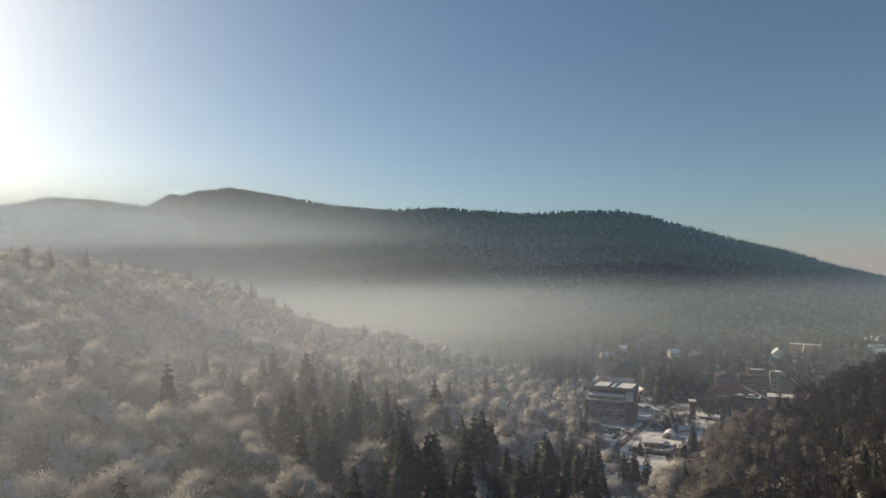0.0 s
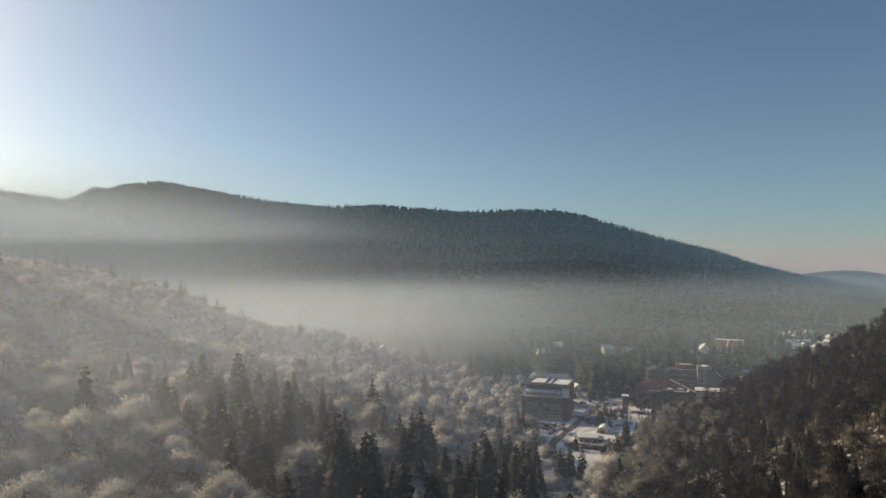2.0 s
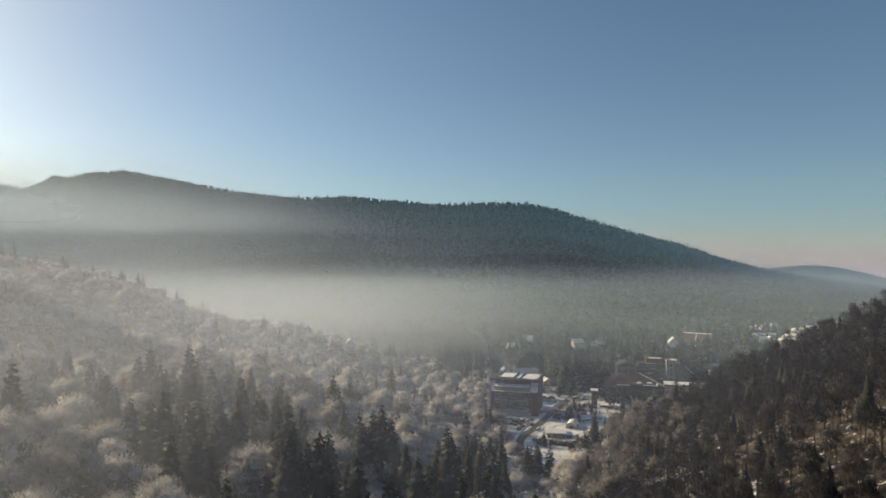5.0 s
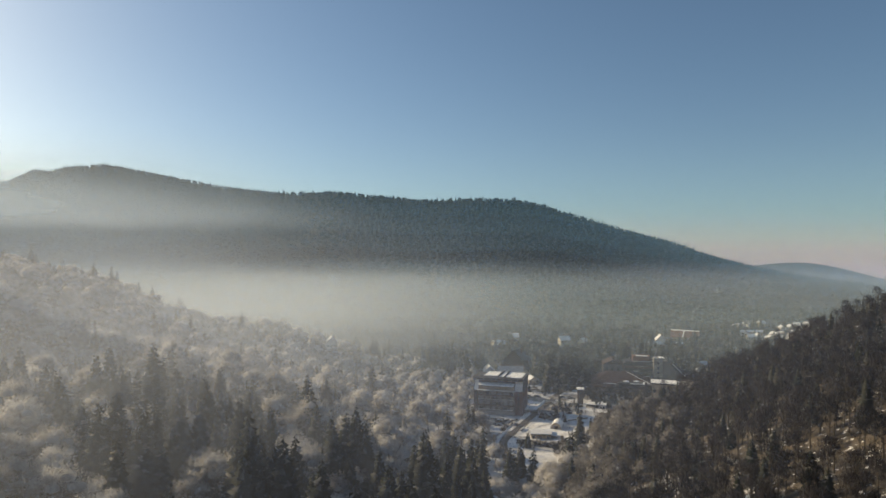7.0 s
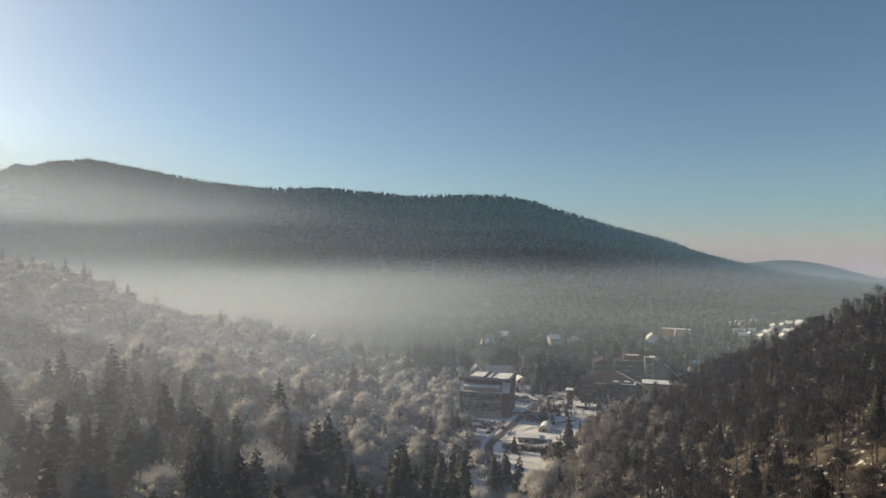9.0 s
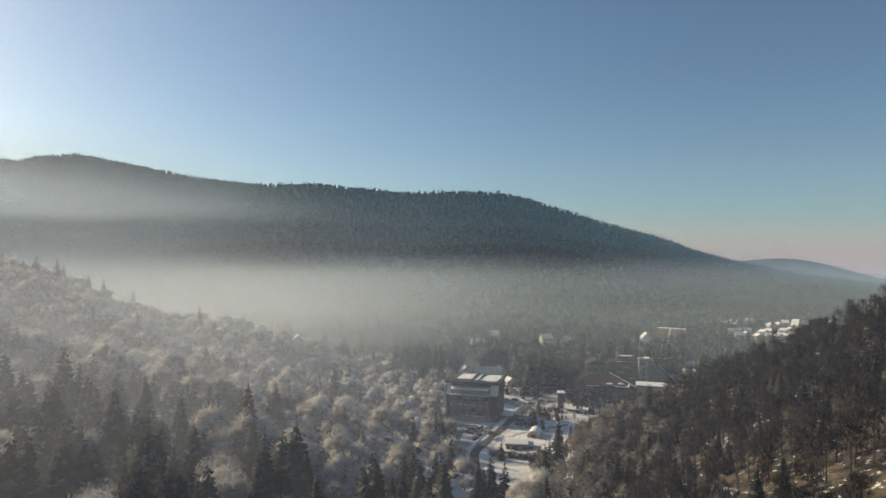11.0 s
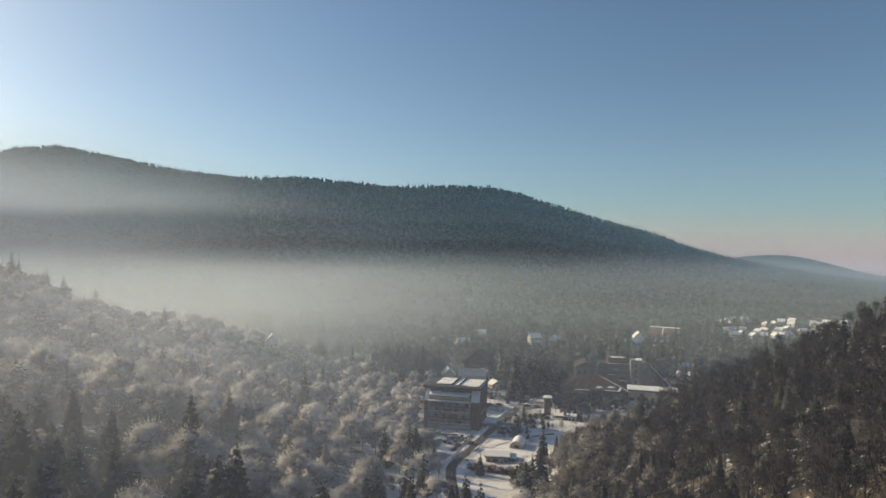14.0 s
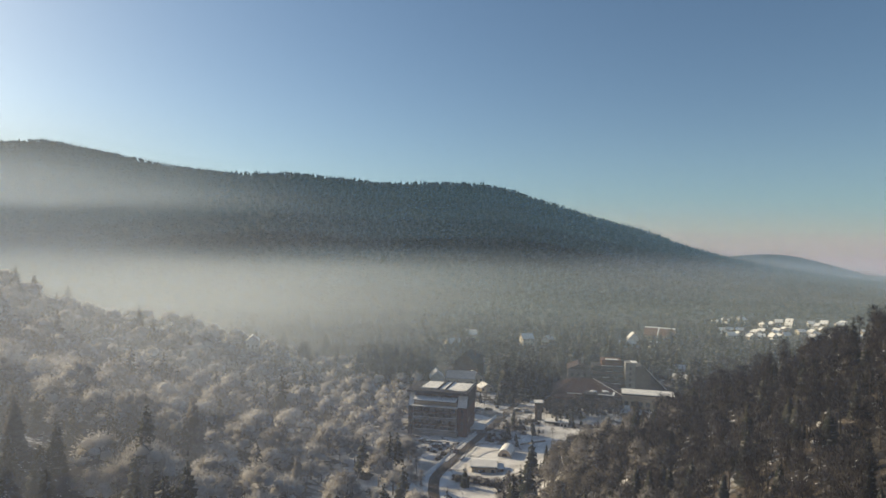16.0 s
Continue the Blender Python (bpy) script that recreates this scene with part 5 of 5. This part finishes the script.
def corner_block():
    """The flat-roofed block whose corner juts out before the hall."""
    ob = thing("corner_block", pose(143, 393.5, float(land(143, 393)) - 0.4, 0, 0, -24), "dark flat-roofed block with snowy roof edges", "building")
    part("wall", box(B(), -15, 0, 0, 8.5, -3, 7.6), M_SLATE, ob)
    for k in range(2):
        for i in range(5):
            window(ob, -13.4 + 2.8 * i, 0, 1.0 + 3.0 * k, 2.0, 1.6)
        for i in range(2):
            window(ob, 0, 2.2 + 3.8 * i, 1.0 + 3.0 * k, 2.0, 1.6, "+x")
    part("roof", box(B(), -15.6, 0.6, -0.6, 9.0, 7.6, 8.1), M_SLATE, ob)
    part("edge_snow", box(B(), -8.0, 0.5, -0.55, 0.25, 8.1, 8.4), M_SNOW, ob, "thin snow along the roof's edge")
    part("edge_snow", box(B(), -0.5, 0.5, 0.26, 8.9, 8.1, 8.4), M_SNOW, ob)
    for x, y in ((-11.0, 3.2), (-4.6, 5.8)):
        sk = part("skylight", box(B(), x - 1.9, x + 1.9, y - 1.3, y + 1.3, 8.1, 8.9), M_CONC, ob)
        b = B()
        bmesh.ops.create_uvsphere(b, u_segments=12, v_segments=6, radius=1.9, matrix=Matrix.Translation((x, y, 8.85)) @ Matrix.Diagonal((1.1, 0.75, 0.35, 1)))
        part("snow_cap", b, M_SNOW, sk, "snow heaped on the skylight")


def flat_hall():
    ob = thing("flat_hall", pose(150, 398, float(land(150, 398)) - 0.5, 0, 0, -20), "low flat-roofed hall with a bright snowy roof", "building")
    part("wall", box(B(), 0, 27, 0, 12, -3, 8.0), M_TAN, ob)
    part("roof", box(B(), -0.6, 27.6, -0.8, 12.6, 8.0, 8.5), M_SLATE, ob)
    part("snow_cover", box(B(), -0.5, 27.5, -0.7, 12.5, 8.5, 8.9), M_SNOW, ob)
    for i in range(7):
        window(ob, 2 + 3.8 * i, 0, 2.2, 2.2, 2.2)
    for i in range(4):
        part("step_snow", box(B(), 0.4 + 0.3 * i, 4.0, -3.2 + 0.8 * i, -2.4 + 0.8 * i, -3, 0.4 + 0.6 * i), M_SNOW, ob, "snow-covered outside step")


def terraced_hotel():
    tb = thing("terraced_hotel", pose(151, 440, float(land(151, 440)) - 0.5, 0, 0, -14), "grey terraced hotel with stepped floors and a stair tower", "hotel")
    for k in range(4):
        f = part("terrace_floor", box(B(), -6 + 0.8 * k, 15.5, 2.2 * k, 22, 3.2 * k - (3 if k == 0 else 0), 3.2 * k + 3.0), M_SLATE, tb)
        part("parapet", box(B(), -6 + 0.8 * k, 15.5, 2.2 * k - 0.3, 2.2 * k, 3.2 * k + 2.1, 3.2 * k + 3.3), M_SLATE if k % 2 else M_BROWN, f)
        part("snow_cover", box(B(), (6.0, 2.0, 5.0, 2.0)[k], (13.0, 6.5, 9.0, 15.2)[k], 2.2 * k + 0.1, 2.2 * k + 2.1, 3.2 * k + 3.0, 3.2 * k + 3.2), M_SNOW, f)
        for i in range(6):
            window(f, -3 + 3.3 * i, 2.2 * k, 3.2 * k + 0.4, 2.4, 1.5)
    part("stair_tower", box(B(), 15.503, 21.5, 0.6, 8, -3, 16.5), M_CONC, tb, "pale stair tower with small windows")
    part("tower_snow", box(B(), 19.0, 22.6, 0.4, 8.1, 16.5, 16.8), M_SNOW, tb)
    for k in range(4):
        window(tb, 18.5, 0.6, 2 + 3.4 * k, 1.1, 1.5)
    part("gable_wall", hull(B(), [(21.503, -3), (21.503, 14.0), (25.0, 14.0), (38, 1.0), (38, -3)], "y", 1.6, 14), M_DULL, tb, "grey sloping gable wall")
    part("sloping_roof", hull(B(), [(25.0, 14.05), (25.3, 15.4), (39.6, 1.0), (38.2, 1.0)], "y", 0.6, 14.6), M_SLATE, tb, "steep dark sloping side roof")
    part("slope_snow", hull(B(), [(28.0, 12.75), (28.3, 13.0), (40.0, 1.2), (39.4, 1.25)], "y", 0.5, 2.4), M_SNOW, tb)
    part("side_block", box(B(), -19, -6.003, -1.5, 16, -3, 11.5), M_DULL, tb, "grey rendered side block")
    part("side_roof", hull(B(), [(-19.6, 11.5), (-12.5, 14.6), (-5.6, 11.5)], "y", -2.0, 16.5), M_OXIDE, tb)
    for k in range(6):
        window(tb, -16.6 + 3.9 * (k % 3), -1.5, 3.6 + 3.6 * (k // 3), 1.3, 1.5)
    part("roof_block", box(B(), 2, 14, 9, 18, 12.8, 16.4), M_TILE, tb, "brown-red roof storey")
    part("roof_snow", box(B(), 4.2, 12.2, 8.8, 12.2, 16.4, 16.7), M_SNOW, tb)
    part("chimney", box(B(), -10.6, -9.4, 6, 7.2, 12.0, 17.5), M_CONC, tb)


leisure_hall()
corner_block()
flat_hall()
terraced_hotel()

# far side of the village
ob = house("lodge", at(249, 580, -36), 24, 13, 4.6, 5.6, M_TAN, M_TILE, "long lodge under a brown-red roof edged with snow", windows=8, bare=True, group="far houses")
part("ridge_snow", hull(B(), [(5.6, 10.0), (6.5, 10.75), (7.4, 10.0), (6.5, 10.35)], "x", -12.6, 12.6), M_SNOW, ob)
part("valley_snow", hull(B(), [(-0.5, 4.4), (-0.5, 4.7), (6.4, 10.65), (6.4, 10.35)], "x", -1.2, -0.3), M_SNOW, ob)
house("house", at(222, 565, -10), 8, 8, 5.0, 4.0, M_WHITE, M_TILE, "white gabled house with a snowy roof", ridge="y", windows=3, group="far houses")
house("house", at(213, 554, 10), 12, 7, 2.8, 2.0, M_WHITE, M_TILE, "low white house with a snowy roof", windows=4, group="far houses")
house("house", at(234, 552, 0), 7, 6, 2.8, 1.8, M_CREAM, M_TILE, "low cream house with a snowy roof", windows=3, group="far houses")
house("house", at(205, 446, -30), 8, 6, 4.0, 2.0, M_WHITE, M_TILE, "white house by the slope's foot", windows=3, group="far houses")
house("house", at(216, 470, -20), 7, 6, 4.0, 2.0, M_WHITE, M_TILE, "white house in the shaded lane", windows=3, group="far houses")
for k in range(48):
    x = 318 + 9.5 * (k % 16) + 6 * (k // 16) + rng.uniform(-4, 4)
    y = 584 + 30 * (k // 16) + rng.uniform(-9, 9)
    house("house", at(x, y, rng.uniform(-40, 40)), rng.uniform(5, 9), rng.uniform(5, 7), rng.uniform(2.4, 3.6), rng.uniform(1.6, 2.6), (M_CREAM, M_WHITE, M_TAN)[k % 3], M_TILE,
          ("cream", "white", "tan")[k % 3] + " house with a sunlit snowy roof", ridge="xyy"[k % 3], windows=3, chimney=k % 2 == 0, group="far houses")
